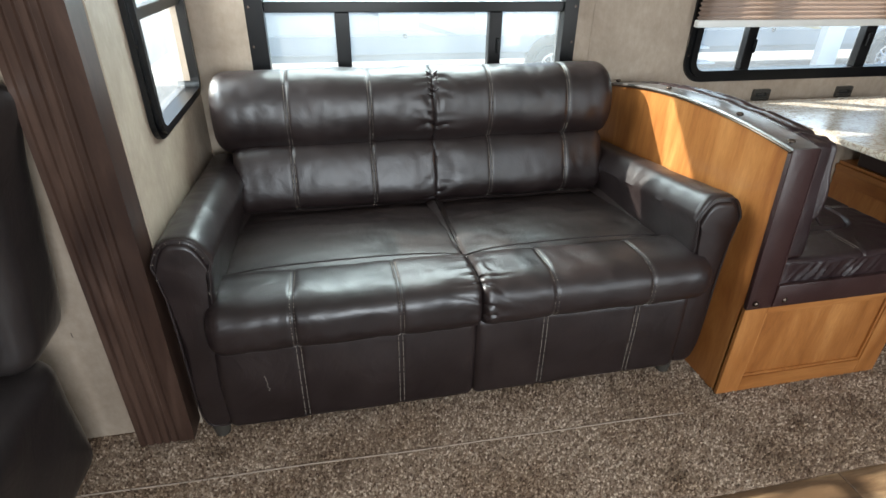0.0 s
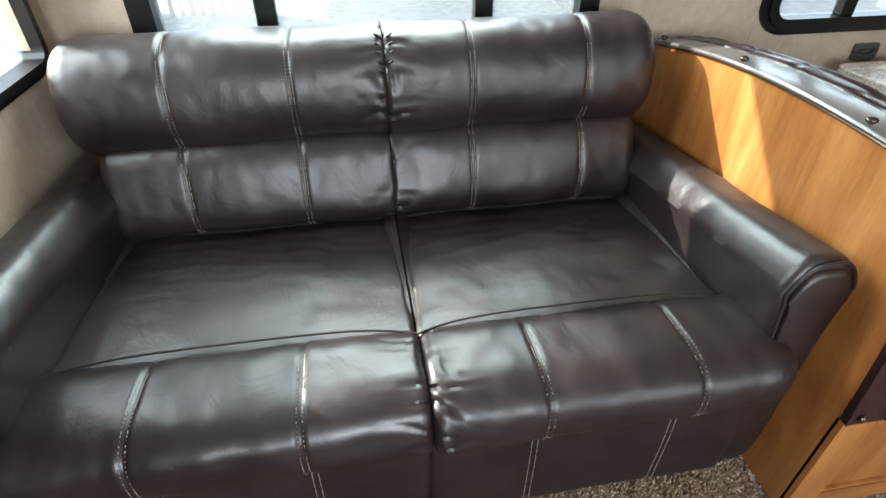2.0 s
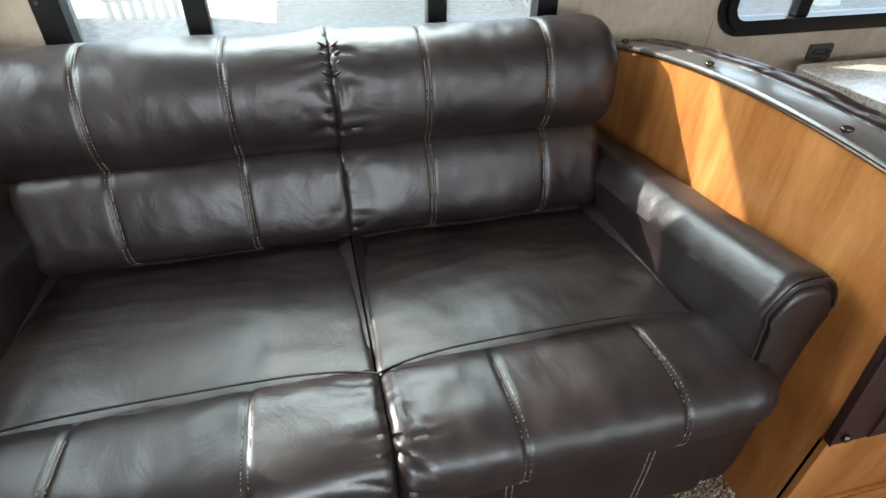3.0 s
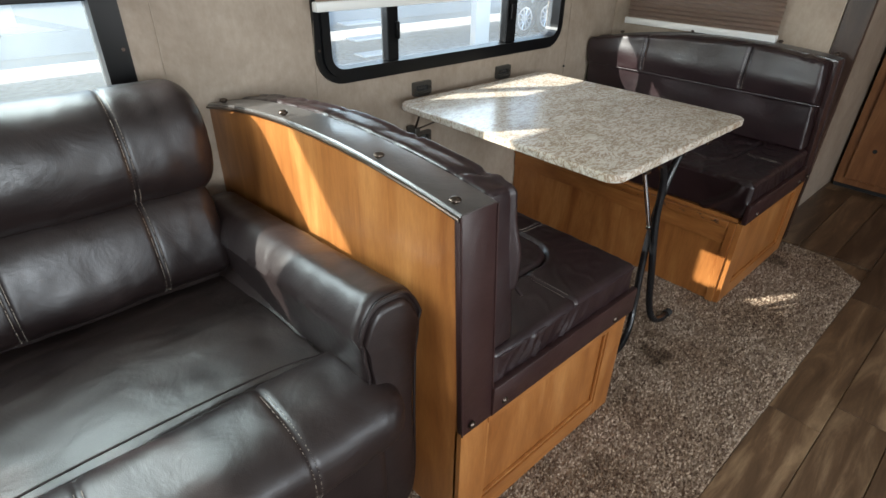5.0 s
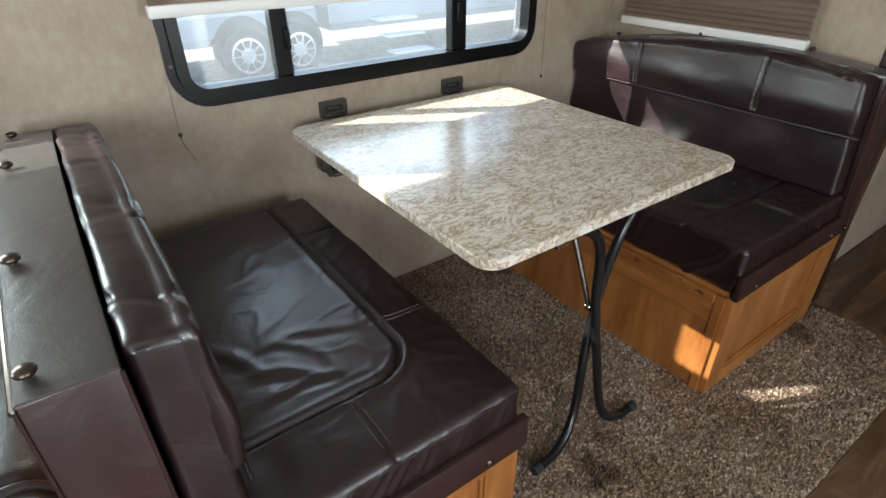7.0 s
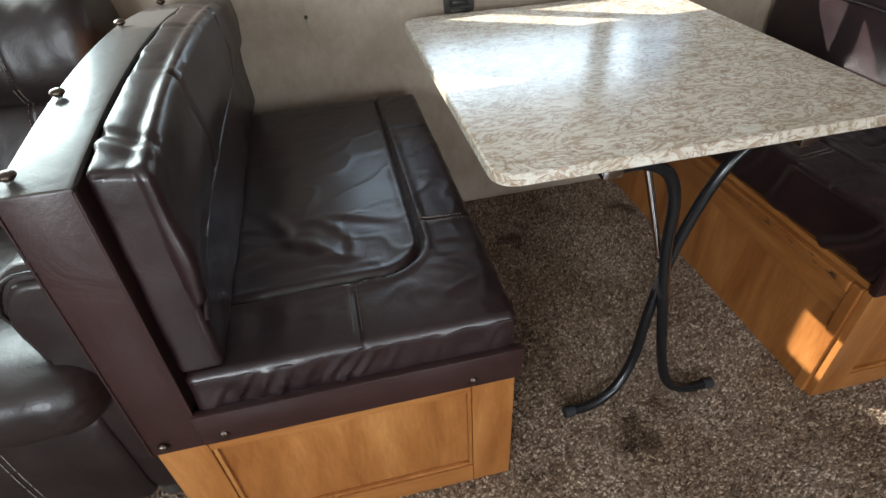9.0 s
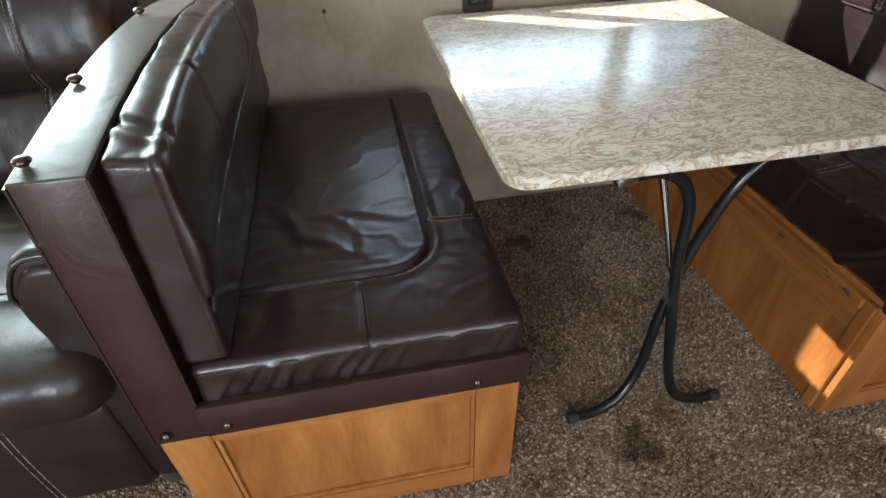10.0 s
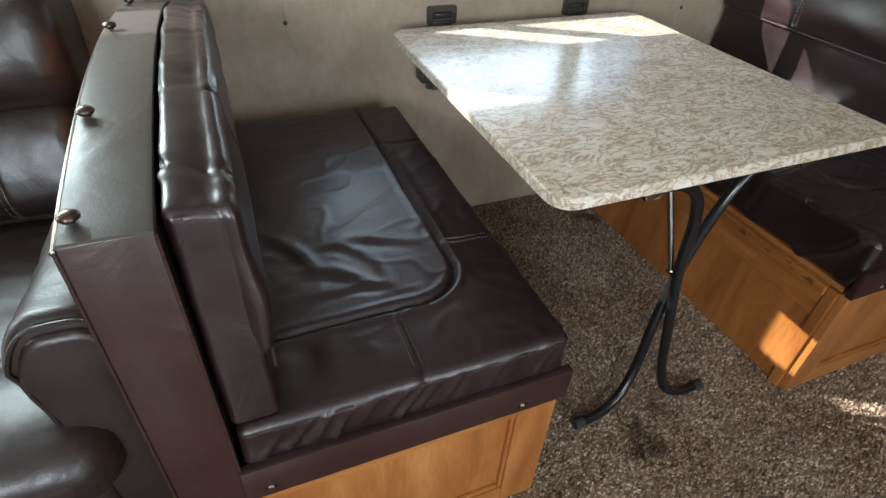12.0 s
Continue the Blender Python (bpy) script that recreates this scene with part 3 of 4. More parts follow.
def seam_lines(parent, prof, xs, k0, k1, lift=0.0024):
    cy = sum(p[0] for p in prof) / len(prof)
    cz = sum(p[1] for p in prof) / len(prof)
    for x in xs:
        bm = bmesh.new()
        for off in (-0.0055, 0.0055):
            line = []
            for k in range(2 * k0, 2 * k1 + 1):
                py, pz = prof[k % len(prof)]
                d = Vector((py - cy, pz - cz))
                length = d.length
                d = d / length
                out = length - 0.005 * math.exp(-(off / 0.007) ** 2) + 0.006 * noise.noise(Vector((x * 5.5, py * 7, pz * 7 + parent["seed"]))) + 0.0022 * noise.noise(Vector((x * 24, py * 15, pz * 15 + parent["seed"])))
                line.append((x + off, cy + d.x * (out + lift), cz + d.y * (out + lift)))
            stitches(bm, line, (-1, 0, 0))
        part("stitching", bm, THREAD, parent, "pale double row of stitches", smooth=False, kind="stuff")


def roll(name, prof, x0, x1, xs, end_r, wa, wb, seed, k0, k1, material=LEATHER, label=""):
    bm = padded(bmesh.new(), prof, x0, x1, end_r, xs, wa, wb, seed=seed)
    o = part(name, bm, material, sofa, label)
    o["seed"] = seed
    seam_lines(o, prof, xs, k0, k1)
    return o


for h, (x0, x1, xs) in enumerate(HALVES):
    wa, wb = (0.001, 0.004) if h == 0 else (0.004, 0.001)
    xa, xb = (x0 - 0.05, x1) if h == 0 else (x0, x1 + 0.03)
    roll("headrest", superellipse(2.343, 0.806, 0.152, 0.149, 2.35, -0.18), xa, xb + 0.004 * (h == 0), xs, (0.06, 0.022) if h == 0 else (0.022, 0.06), wa * 2.3, wb * 2.3, 1.3 + h, 14, 43)
    roll("back_cushion", superellipse(2.325, 0.553, 0.172, 0.140, 3.6, -0.34), x0, x1 + 0.004 * (h == 0), xs, (0.04, 0.018) if h == 0 else (0.018, 0.04), wa * 1.5, wb * 1.5, 4.1 + h, 16, 40)
    zc, hz = (0.432, 0.085) if h == 0 else (0.437, 0.080)
    roll("seat_roll", superellipse(1.570 - 0.004 * h, zc, 0.132, hz, 2.8, 0.0), x0 + 0.004 - 0.02 * (h == 0), x1 + 0.060 * h, xs, (0.045, 0.025) if h == 0 else (0.03, 0.075), wa * 2.3, wb * 1.0 + 0.0015, 7.7 + h, 11, 38)

    line = [Vector((x0 + (x1 - x0) * k / 40, 1.690 - 0.030 * (1 - math.sin(math.pi * k / 40)) ** 3, 0.499 + 0.008 * math.sin(math.pi * k / 40))) for k in range(41)]
    part("piping", tube(bmesh.new(), line, 0.0026, 8), LEATHER, sofa)

    def seat_disp(p, d, x0=x0, x1=x1):
        if d.z < 0.5:
            return 0.0
        u = min(max((p.x - x0) / (x1 - x0), 0), 1)
        v = min(max((p.y - 1.66) / 0.46, 0), 1)
        dome = 0.020 * math.sin(math.pi * u) ** 0.4 * math.sin(math.pi * v) ** 0.6
        ridge = noise.noise(Vector((p.x * 4 + 9 * h, p.y * 13, 3.0)))
        crease = 0.003 * (1 - min(1.0, abs(ridge) * 8)) * math.exp(-((v - 0.85) / 0.35) ** 2)
        return dome + crease + 0.006 * noise.noise(Vector((p.x * 6, p.y * 8, 2.0 + h))) + 0.0015 * noise.noise(Vector((p.x * 22, p.y * 22, h))) - 0.075 * (p.y - 1.68)

    part("seat_cushion", rounded(bmesh.new(), (x0 + 0.004, 1.655, 0.34), (x1 - 0.004, 2.22, 0.486), 0.018, 0.012, 4, seat_disp), LEATHER_SEAT_LIT, sofa)

    def base_disp(p, d):
        out = 0.0
        if d.y < -0.5:
            for s in xs:
                out -= 0.004 * math.exp(-((p.x - s) / 0.007) ** 2)
            out += 0.004 * math.sin(math.pi * (p.z - 0.06) / 0.3) + 0.003 * noise.noise(Vector((p.x * 6, p.z * 6, h)))
        return out

    part("front_panel", rounded(bmesh.new(), (x0 - 0.02 * (h == 0), 1.492, 0.055), (x1 + 0.02 * h, 1.60, 0.368), 0.028, 0.008, 4, base_disp), LEATHER, sofa)
    for s in xs:
        bm = bmesh.new()
        for off in (-0.0065, 0.0065):
            stitches(bm, [(s + off, 1.4907 - base_disp(Vector((s + off, 1.5, z)), Vector((0, -1, 0))), z) for z in [0.08 + 0.02 * k for k in range(15)]], (1, 0, 0))
        part("stitching", bm, THREAD, sofa, "pale double row of stitches", smooth=False, kind="stuff")

gather = bmesh.new()
for k in range(9):
    row, side = divmod(k, 2)
    c = Vector((0.703 + (0.011 if side else -0.011), 2.262 - 0.016 * row, 0.944 - 0.017 * row))
    aim = Vector((0.9 if side else -0.9, -0.5, 0.75)).normalized()
    m = Matrix.Translation(c) @ aim.to_track_quat("Z", "Y").to_matrix().to_4x4() @ Matrix.Diagonal((0.0065, 0.0040, 0.017 - 0.001 * row, 1))
    bmesh.ops.create_uvsphere(gather, u_segments=12, v_segments=8, radius=1.0, matrix=m)
part("gather", gather, LEATHER, sofa, "gathered leather folds between the headrests")
part("frame", box(bmesh.new(), (-0.06, 1.58, 0.06), (1.43, 2.44, 0.34), 0.01), LEATHER, sofa)


def arm(x0, x1, top, y0, y1, seed, slope):
    """A padded arm: a rounded top over a straight panel, with a piped front."""
    c, hw = (x0 + x1) / 2, (x1 - x0) / 2
    zc = (top + 0.06) / 2
    prof = []
    n = 48
    for k in range(n):
        a = 2 * math.pi * k / n
        s, co = math.sin(a), math.cos(a)
        x = hw * math.copysign(abs(co) ** (2 / 3.4), co)
        z = (top - zc) * math.copysign(abs(s) ** (2 / 5.5), s)
        bulge = 0.020 * math.exp(-((z - (top - zc) + 0.09) / 0.07) ** 2)
        prof.append((c + x * (1 + bulge / hw) * (0.86 if s < 0.4 else 1.0), zc + z))
    bm = padded(bmesh.new(), prof, y0 + 0.012, y1, 0.022, wrinkle_a=0.002, axis="y", seed=seed, step=0.012)
    for v in bm.verts:
        v.co.z -= slope * max(0.0, v.co.y - y0) * min(max((v.co.z - 0.2) / 0.4, 0), 1)
    a = part("arm", bm, LEATHER, sofa)
    inset = [(c + (px - c) * 0.80, zc + (pz - zc) * 0.955 - 0.004) for px, pz in prof]
    bm = padded(bmesh.new(), inset, y0, y0 + 0.04, 0.014, axis="y", seed=seed + 3, step=0.004)
    part("arm_front", bm, LEATHER, a)
    edge = [Vector((c + (px - c) * 0.89, y0 + 0.009, zc + (pz - zc) * 0.978)) for px, pz in prof]
    part("piping", tube(bmesh.new(), edge + edge[:1], 0.0035, 8), LEATHER, a)
    if x0 > 0:
        return a
    bm = bmesh.new()
    top_edge = [Vector((c + (px - c) * 0.84, y0 + 0.0015, zc + (pz - zc) * 0.966)) for px, pz in prof if pz > top - 0.20]
    for p, q in zip(top_edge[::2], top_edge[1::2]):
        for f in (0.25,):
            m = p.lerp(q, f)
            out = (m - Vector((c, y0, top - 0.08))).normalized()
            cyl(bm, m - out * 0.002, m + out * 0.004, 0.0006, n=5)
    part("stitching", bm, THREAD, a, "short pale gathering stitches", smooth=False, kind="stuff")
    return a


arm(-0.155, -0.022, 0.714, 1.500, 2.36, 11.0, 0.075)
arm(1.400, 1.543, 0.708, 1.505, 2.36, 15.0, 0.105)
for x in (-0.10, 1.44):
    for y in (1.55, 2.35):
        part("foot", cyl(bmesh.new(), (x, y, 0.0), (x, y, 0.062), 0.022, 0.030), DARKPLASTIC, sofa, "black plastic foot")


# ---- booths ----
# folds of the seat leather: from and to (inwards, depth), height, width
FOLDS = (
    (0.190, 1.860, 0.285, 1.700, 0.0060, 0.012), (0.235, 1.725, 0.370, 1.640, 0.0075, 0.011), (0.330, 1.785, 0.500, 1.725, 0.0045, 0.010),
    (0.250, 1.640, 0.400, 1.625, 0.0060, 0.009), (0.300, 1.780, 0.380, 1.720, 0.0040, 0.009),
    (0.150, 1.650, 0.240, 1.700, 0.0040, 0.010), (0.390, 1.720, 0.385, 1.600, 0.0035, 0.008), (0.150, 1.780, 0.230, 1.760, 0.0035, 0.010),
    (0.560, 1.640, 0.655, 1.610, 0.0030, 0.006), (0.555, 1.600, 0.655, 1.560, 0.0030, 0.006), (0.540, 1.570, 0.640, 1.500, 0.0025, 0.007),
    (0.570, 1.700, 0.655, 1.690, 0.0025, 0.007), (0.470, 1.500, 0.600, 1.470, 0.0020, 0.010),
)


from mathutils.bvhtree import BVHTree


def arc_z(y):
    return 0.900 - 0.16 * (y - 1.82) ** 2


def booth(x_out, x_in, label):
    """A dinette booth: x_out is its outer side, x_in the side towards the table."""
    s = 1 if x_in > x_out else -1
    wid = abs(x_in - x_out)
    X = lambda u: x_out + s * u
    y0, y1 = 1.390, WALL - 0.006
    t = thing("dinette_booth", (X(wid / 2), 1.9, 0), label, "bench seat", "dinette booths")

    def xbox(u0, u1, ya, yb, z0, z1, bevel=0.0, bm=None):
        a, b = sorted((X(u0), X(u1)))
        return box(bm or bmesh.new(), (a, ya, z0), (b, yb, z1), bevel)

    lean = lambda z: 0.030 * min(max((z - 0.362) / 0.51, 0), 1)
    n = 40
    for u0, u1, mtl, name, low, drop in ((0.0, 0.018, HONEY, "side_panel", 0.0, 0.004), (0.019, 0.086, VINYL, "backrest_board", 0.36, 0.0)):
        bm = bmesh.new()
        a, b = [], []
        for lst, u in ((a, u0), (b, u1)):
            for k in range(n + 1):
                y = y0 + 0.043 + (y1 - y0 - 0.043) * k / n
                lst.append(bm.verts.new((X(u), y, arc_z(y) - drop)))
            lst.append(bm.verts.new((X(u), y1, low)))
            lst.append(bm.verts.new((X(u), y0 + 0.013, low)))
            lst.append(bm.verts.new((X(u), y0 + 0.013, 0.362)))
        bm.faces.new(a)
        bm.faces.new(b[::-1])
        m = len(a)
        for k in range(m):
            bm.faces.new((a[k], a[(k + 1) % m], b[(k + 1) % m], b[k]))
        part(name, bm, mtl, t, smooth=False)
    bm = bmesh.new()
    rows = []
    for k in range(n + 1):
        y = y0 + 0.025 + (y1 - y0 - 0.025) * k / n
        z = arc_z(y)
        rows.append([bm.verts.new((X(u), y, z + dz)) for u, dz in ((-0.004, 0.0), (-0.003, 0.006), (0.0, 0.009), (0.082, 0.009), (0.087, 0.007), (0.088, 0.0))])
    for r0, r1 in zip(rows, rows[1:]):
        for k in range(6):
            bm.faces.new((r0[k], r0[(k + 1) % 6], r1[(k + 1) % 6], r1[k]))
    bm.faces.new(rows[0])
    bm.faces.new(rows[-1][::-1])
    part("cap", bm, VINYL_CAP_SHEEN, t, "padded dark brown vinyl top cap")
    edge = [Vector((X(-0.005), y, arc_z(y) - 0.001)) for y in [y0 + 0.026 + (y1 - y0 - 0.026) * k / n for k in range(n + 1)]]
    part("edge_trim", tube(bmesh.new(), edge, 0.0042, 8), BOLT, t, "thin metallic edge trim")
    bm = xbox(-0.003, 0.088, y0 - 0.006, y0 + 0.012, 0.362, arc_z(y0 + 0.028) + 0.006, 0.003)
    for v in bm.verts:
        v.co.y += lean(v.co.z)
    part("end_board", bm, VINYL, t, "dark brown vinyl end board")
    edging = bmesh.new()
    top = arc_z(y0 + 0.028)
    for e in (-0.004, 0.0885):
        cyl(edging, (X(e), y0 - 0.006, 0.364), (X(e), y0 + 0.0235, top + 0.003), 0.0022, n=8)
    part("edging", edging, VINYL, t)
    part("apron", xbox(0.086, wid + 0.012, y0 - 0.010, y0 + 0.008, 0.366, 0.446, 0.003), VINYL, t, "dark brown vinyl apron board")
    for u, z in ((0.022, 0.385), (0.125, 0.388), (wid - 0.085, 0.385)):
        b = bmesh.new()
        bmesh.ops.create_uvsphere(b, u_segments=14, v_segments=8, radius=0.010, matrix=Matrix.Translation((X(u), y0 - 0.009, z)) @ Matrix.Diagonal((1, 0.65, 1, 1)))
        part("bolt", b, BOLT, t)
    for y in (1.445, 1.663, 2.05, 2.42):
        b = bmesh.new()
        z = arc_z(y) + 0.011
        cyl(b, (X(0.012), y, z), (X(0.012), y, z + 0.006), 0.006, n=10)
        bmesh.ops.create_uvsphere(b, u_segments=14, v_segments=8, radius=0.0115, matrix=Matrix.Translation((X(0.012), y, z + 0.007)) @ Matrix.Diagonal((1, 1, 0.55, 1)))
        part("bolt", b, BOLT, t)

    # box under the seat
    part("front_frame", xbox(0.0, 0.085, y0, y0 + 0.02, 0.0, 0.361, 0.001), HONEY, t, smooth=False)
    part("front_frame", xbox(wid - 0.085, wid, y0, y0 + 0.02, 0.0, 0.361, 0.001), HONEY, t, smooth=False)
    part("front_frame", xbox(0.086, wid - 0.086, y0, y0 + 0.02, 0.0, 0.062, 0.001), HONEY_X, t, smooth=False)
    part("front_frame", xbox(0.086, wid - 0.086, y0, y0 + 0.02, 0.335, 0.361, 0.001), HONEY_X, t, smooth=False)
    part("front_panel", xbox(0.080, wid - 0.080, y0 + 0.012, y0 + 0.019, 0.055, 0.345), HONEY, t, smooth=False)
    bm = bmesh.new()
    for u0, u1, z0, z1 in ((0.086, 0.094, 0.063, 0.334), (wid - 0.094, wid - 0.086, 0.063, 0.334), (0.095, wid - 0.095, 0.063, 0.071)):
        xbox(u0, u1, y0 + 0.004, y0 + 0.0115, z0, z1, 0.001, bm)
    part("panel_moulding", bm, HONEY, t, smooth=False)
    part("inner_panel", xbox(wid - 0.020, wid - 0.002, y0 + 0.0205, y1, 0.0, 0.262), HONEY, t, smooth=False)
    part("corner_post", xbox(wid - 0.018, wid + 0.010, y0 + 0.0205, y0 + 0.048, 0.0, 0.361, 0.002), HONEY, t, smooth=False)
    part("side_rail", xbox(wid - 0.020, wid + 0.004, y0 + 0.0485, y1, 0.2625, 0.330, 0.002), HONEY_Y, t, smooth=False)
    part("seat_rail", xbox(wid - 0.022, wid + 0.014, y0 + 0.0485, y1, 0.3305, 0.361, 0.004), HONEY_Y, t, "scuffed honey wood rail", smooth=False)
    bm = bmesh.new()
    rng = random.Random(5 if s > 0 else 9)
    for k in range(26):
        y = y0 + 0.08 + 0.5 * rng.random() ** 1.5
        z = rng.uniform(0.340, 0.356)
        xbox(wid + 0.0135, wid + 0.0143, y, y + rng.uniform(0.003, 0.022), z, z + rng.uniform(0.001, 0.003), 0.0, bm)
    part("scuff", bm, FASCIA, t, "dark scuff marks on the rail", smooth=False, kind="stuff")
    part("seat_board", xbox(0.11, wid - 0.004, y0 + 0.021, y1, 0.3615, 0.376), HONEY_Y, t, smooth=False)

    # seat cushion, its stitched outline sunk in
    u_in = wid - 0.124

    def outline_distance(u, y):
        r = 0.10
        yl, ul = 1.560, u_in
        if u < ul - r:
            return abs(y - yl) if y < yl + r or True else 1
        if y > yl + r:
            return abs(u - ul)
        return abs(math.hypot(u - (ul - r), y - (yl + r)) - r)

    def seat_disp(p, d):
        if d.z < 0.3:
            w = 0.004 * noise.noise(Vector((p.x * 22, p.y * 9, p.z * 14)))
            if s * d.x > 0.5:
                fold = math.sin(p.y * 42 + p.z * 30 + 4 * noise.noise(Vector((p.y * 5, p.z * 6, 3.0))))
                w += (0.0065 if s > 0 else 0.013) * (max(0.0, fold) ** 1.5 - 0.2) * math.exp(-((p.y - 1.55) / 0.22) ** 2)
            if d.y < -0.5:
                u = abs(p.x - x_out)
                for k, (fu, amp) in enumerate(((0.13, 0.004), (0.165, 0.006), (0.20, 0.0045), (0.235, 0.0065), (0.275, 0.003), (0.32, 0.0045), (0.35, 0.006), (0.375, 0.004), (0.42, 0.003), (0.50, 0.002), (0.60, 0.002))):
                    q = u - fu - 0.45 * (p.z - 0.45) - 2.2 * (p.z - 0.45) ** 2 + 0.003 * math.sin(p.z * 60 + k)
                    w += amp * (math.exp(-(q / 0.0055) ** 2) - 0.5 * math.exp(-((q - 0.010) / 0.006) ** 2)) * math.exp(-((p.z - 0.46 - 0.01 * (k % 3)) / 0.035) ** 2)
            return w
        u = abs(p.x - x_out)
        y = p.y
        out = 0.010 * math.sin(math.pi * min(max((u - 0.1) / (wid - 0.1), 0), 1)) * math.sin(math.pi * min(max((y - 1.39) / 1.03, 0), 1)) ** 0.5
        g = outline_distance(u, y)
        if y < 1.555 + 0.10 or u > u_in - 0.1:
            out -= 0.0095 * math.exp(-(g / 0.0055) ** 2) - 0.003 * math.exp(-((g - 0.014) / 0.009) ** 2)
        if y < 1.555:
            out -= 0.004 * math.exp(-(abs(u - 0.385) / 0.005) ** 2)
        if u > u_in:
            out -= 0.004 * math.exp(-(abs(y - 1.715) / 0.005) ** 2) + 0.004 * math.exp(-(abs(y - 2.17) / 0.005) ** 2)
        for fa, fb, fc, fd, amp, width in FOLDS:
            du, dy = fc - fa, fd - fb
            run = math.hypot(du, dy)
            along = ((u - fa) * du + (y - fb) * dy) / run / run
            if not -0.1 < along < 1.1:
                continue
            across = ((u - fa) * dy - (y - fb) * du) / run / 1.25 + 0.010 * math.sin(along * 3.1) - 0.004 * noise.noise(Vector((u * 14, y * 14, fa * 50))) * 1.5
            taper = math.sin(math.pi * min(max((along + 0.1) / 1.2, 0), 1))
            out += 0.62 * amp * taper * (math.exp(-(across / width) ** 2) - 0.7 * math.exp(-((across - 1.9 * width) / (width * 1.2)) ** 2))
        if y < 1.555:
            out += 0.0030 * math.sin(u * 80 + 3 * noise.noise(Vector((u * 5, y * 9, 1)))) * math.exp(-((y - 1.50) / 0.05) ** 2) * math.exp(-((u - 0.17) / 0.12) ** 2)
        fine = noise.noise(Vector((u * 7 - y * 9, y * 7 + u * 5, 4.0)))
        out += 0.0016 * (1 - min(1.0, abs(fine) * 9)) * (1.0 if u > 0.3 else 0.4)
        if s < 0:
            crease = noise.noise(Vector((u * 10 + y * 6, y * 12 - u * 5, 9.0)))
            out -= 0.005 * (1 - min(1.0, abs(crease) * 7)) * math.exp(-((y - 1.65) / 0.3) ** 2)
        out += 0.0025 * noise.noise(Vector((u * 9, y * 8, 5.0)))
        return out

    a, b = sorted((X(0.096), X(wid + 0.004)))
    bm = rounded(bmesh.new(), (a, y0 + 0.006, 0.380), (b, 2.415, 0.523), 0.017, 0.0062, 4, seat_disp)
    skin = BVHTree.FromBMesh(bm)
    drop = lambda x, y: (skin.ray_cast(Vector((x, y, 0.7)), Vector((0, 0, -1)))[0] or Vector((x, y, 0.525))) + Vector((0, 0, 0.0008))
    cush = part("seat_cushion", bm, LEATHER_BOOTH, t)
    bm = bmesh.new()
    for off in (-0.007, 0.007):
        stitches(bm, [drop(X(0.385 + off), 1.428 + 0.008 * k) for k in range(15)], (-1, 0, 0))
    part("stitching", bm, THREAD, cush, "pale double row of stitches", smooth=False)
    bm = bmesh.new()
    for off in (-0.007, 0.007):
        stitches(bm, [drop(X(u_in + 0.010 + 0.008 * k), 1.715 + off) for k in range(13)], (0, s, 0))
    part("stitching", bm, THREAD, cush, "pale double row of stitches", smooth=False)
    piping = []
    piping = [Vector((X(0.112 + (wid - 0.119) * k / 60), y0 + 0.0075, 0.511 + 0.0015 * math.sin(k * 0.9))) for k in range(61)]
    part("piping", tube(bmesh.new(), piping, 0.0028, 8), LEATHER_BOOTH, cush)

    # back cushion follows the arch of the board
    def flap_z(y):
        return 0.718 - (0.085 * math.exp(-(y - 1.39) / 0.11) if s > 0 else 0.0)

    def back_disp(p, d):
        out = 0.0
        along = s * d.x
        if along > 0.25:
            near = min(1.0, (along - 0.25) / 0.6)
            near = near * near * (3 - 2 * near)
            zs = flap_z(p.y)
            for ys in (1.72, 2.19):
                out -= (0.007 if s > 0 else 0.011) * math.exp(-((p.y - ys) / 0.008) ** 2) * min(max((p.z - zs) / 0.02, 0), 1)
            q = min(max((p.z - zs) / 0.012 + 0.5, 0), 1)
            out += 0.013 * q * q * (3 - 2 * q) + 0.010 * math.exp(-((p.z - zs - 0.07) / 0.05) ** 2)
            out *= near
        out += 0.004 * noise.noise(Vector((p.x * 14, p.y * 9, p.z * 12)))
        if d.z > 0.3:
            fold = noise.noise(Vector((p.x * 5, p.y * 8, 8.0)))
            out -= 0.0030 * (1 - min(1.0, abs(fold) * 6))
            out += 0.006 * math.exp(-((p.y - 1.50 + 0.5 * (abs(p.x - x_out) - 0.12)) / 0.012) ** 2) - 0.005 * math.exp(-((p.y - 1.53 + 0.4 * (abs(p.x - x_out) - 0.12)) / 0.010) ** 2)
            out += 0.003 * noise.noise(Vector((p.x * 12, p.y * 9, 1.0))) + 0.0006 * noise.noise(Vector((p.x * 30, p.y * 45, 4.0)))
        return out

    bm = rounded(bmesh.new(), (0.093, y0 + 0.018, 0.0), (0.160, y1 - 0.012, 0.365), 0.013, 0.0065, 4, None)
    for v in bm.verts:
        q = v.co.copy()
        top = arc_z(q.y) + 0.012
        z = 0.525 + q.z / 0.365 * (top - 0.525 - 0.016 * max(0.0, (q.x - 0.115) / 0.06) ** 1.5)
        bend = 0.006 * (1 - q.z / 0.365) * (1 if q.x > 0.14 else 0)
        v.co = Vector((X(q.x + bend), q.y + 0.034 * q.z / 0.365 * max(0.0, 1 - (q.y - y0) / 0.3), z))
    bm.normal_update()
    bmesh.ops.recalc_face_normals(bm, faces=bm.faces)
    moves = [(v, v.normal.copy() * back_disp(v.co, v.normal)) for v in bm.verts]
    for v, m in moves:
        v.co += m
    skin = BVHTree.FromBMesh(bm)
    back = part("back_cushion", bm, LEATHER_BOOTH, t)
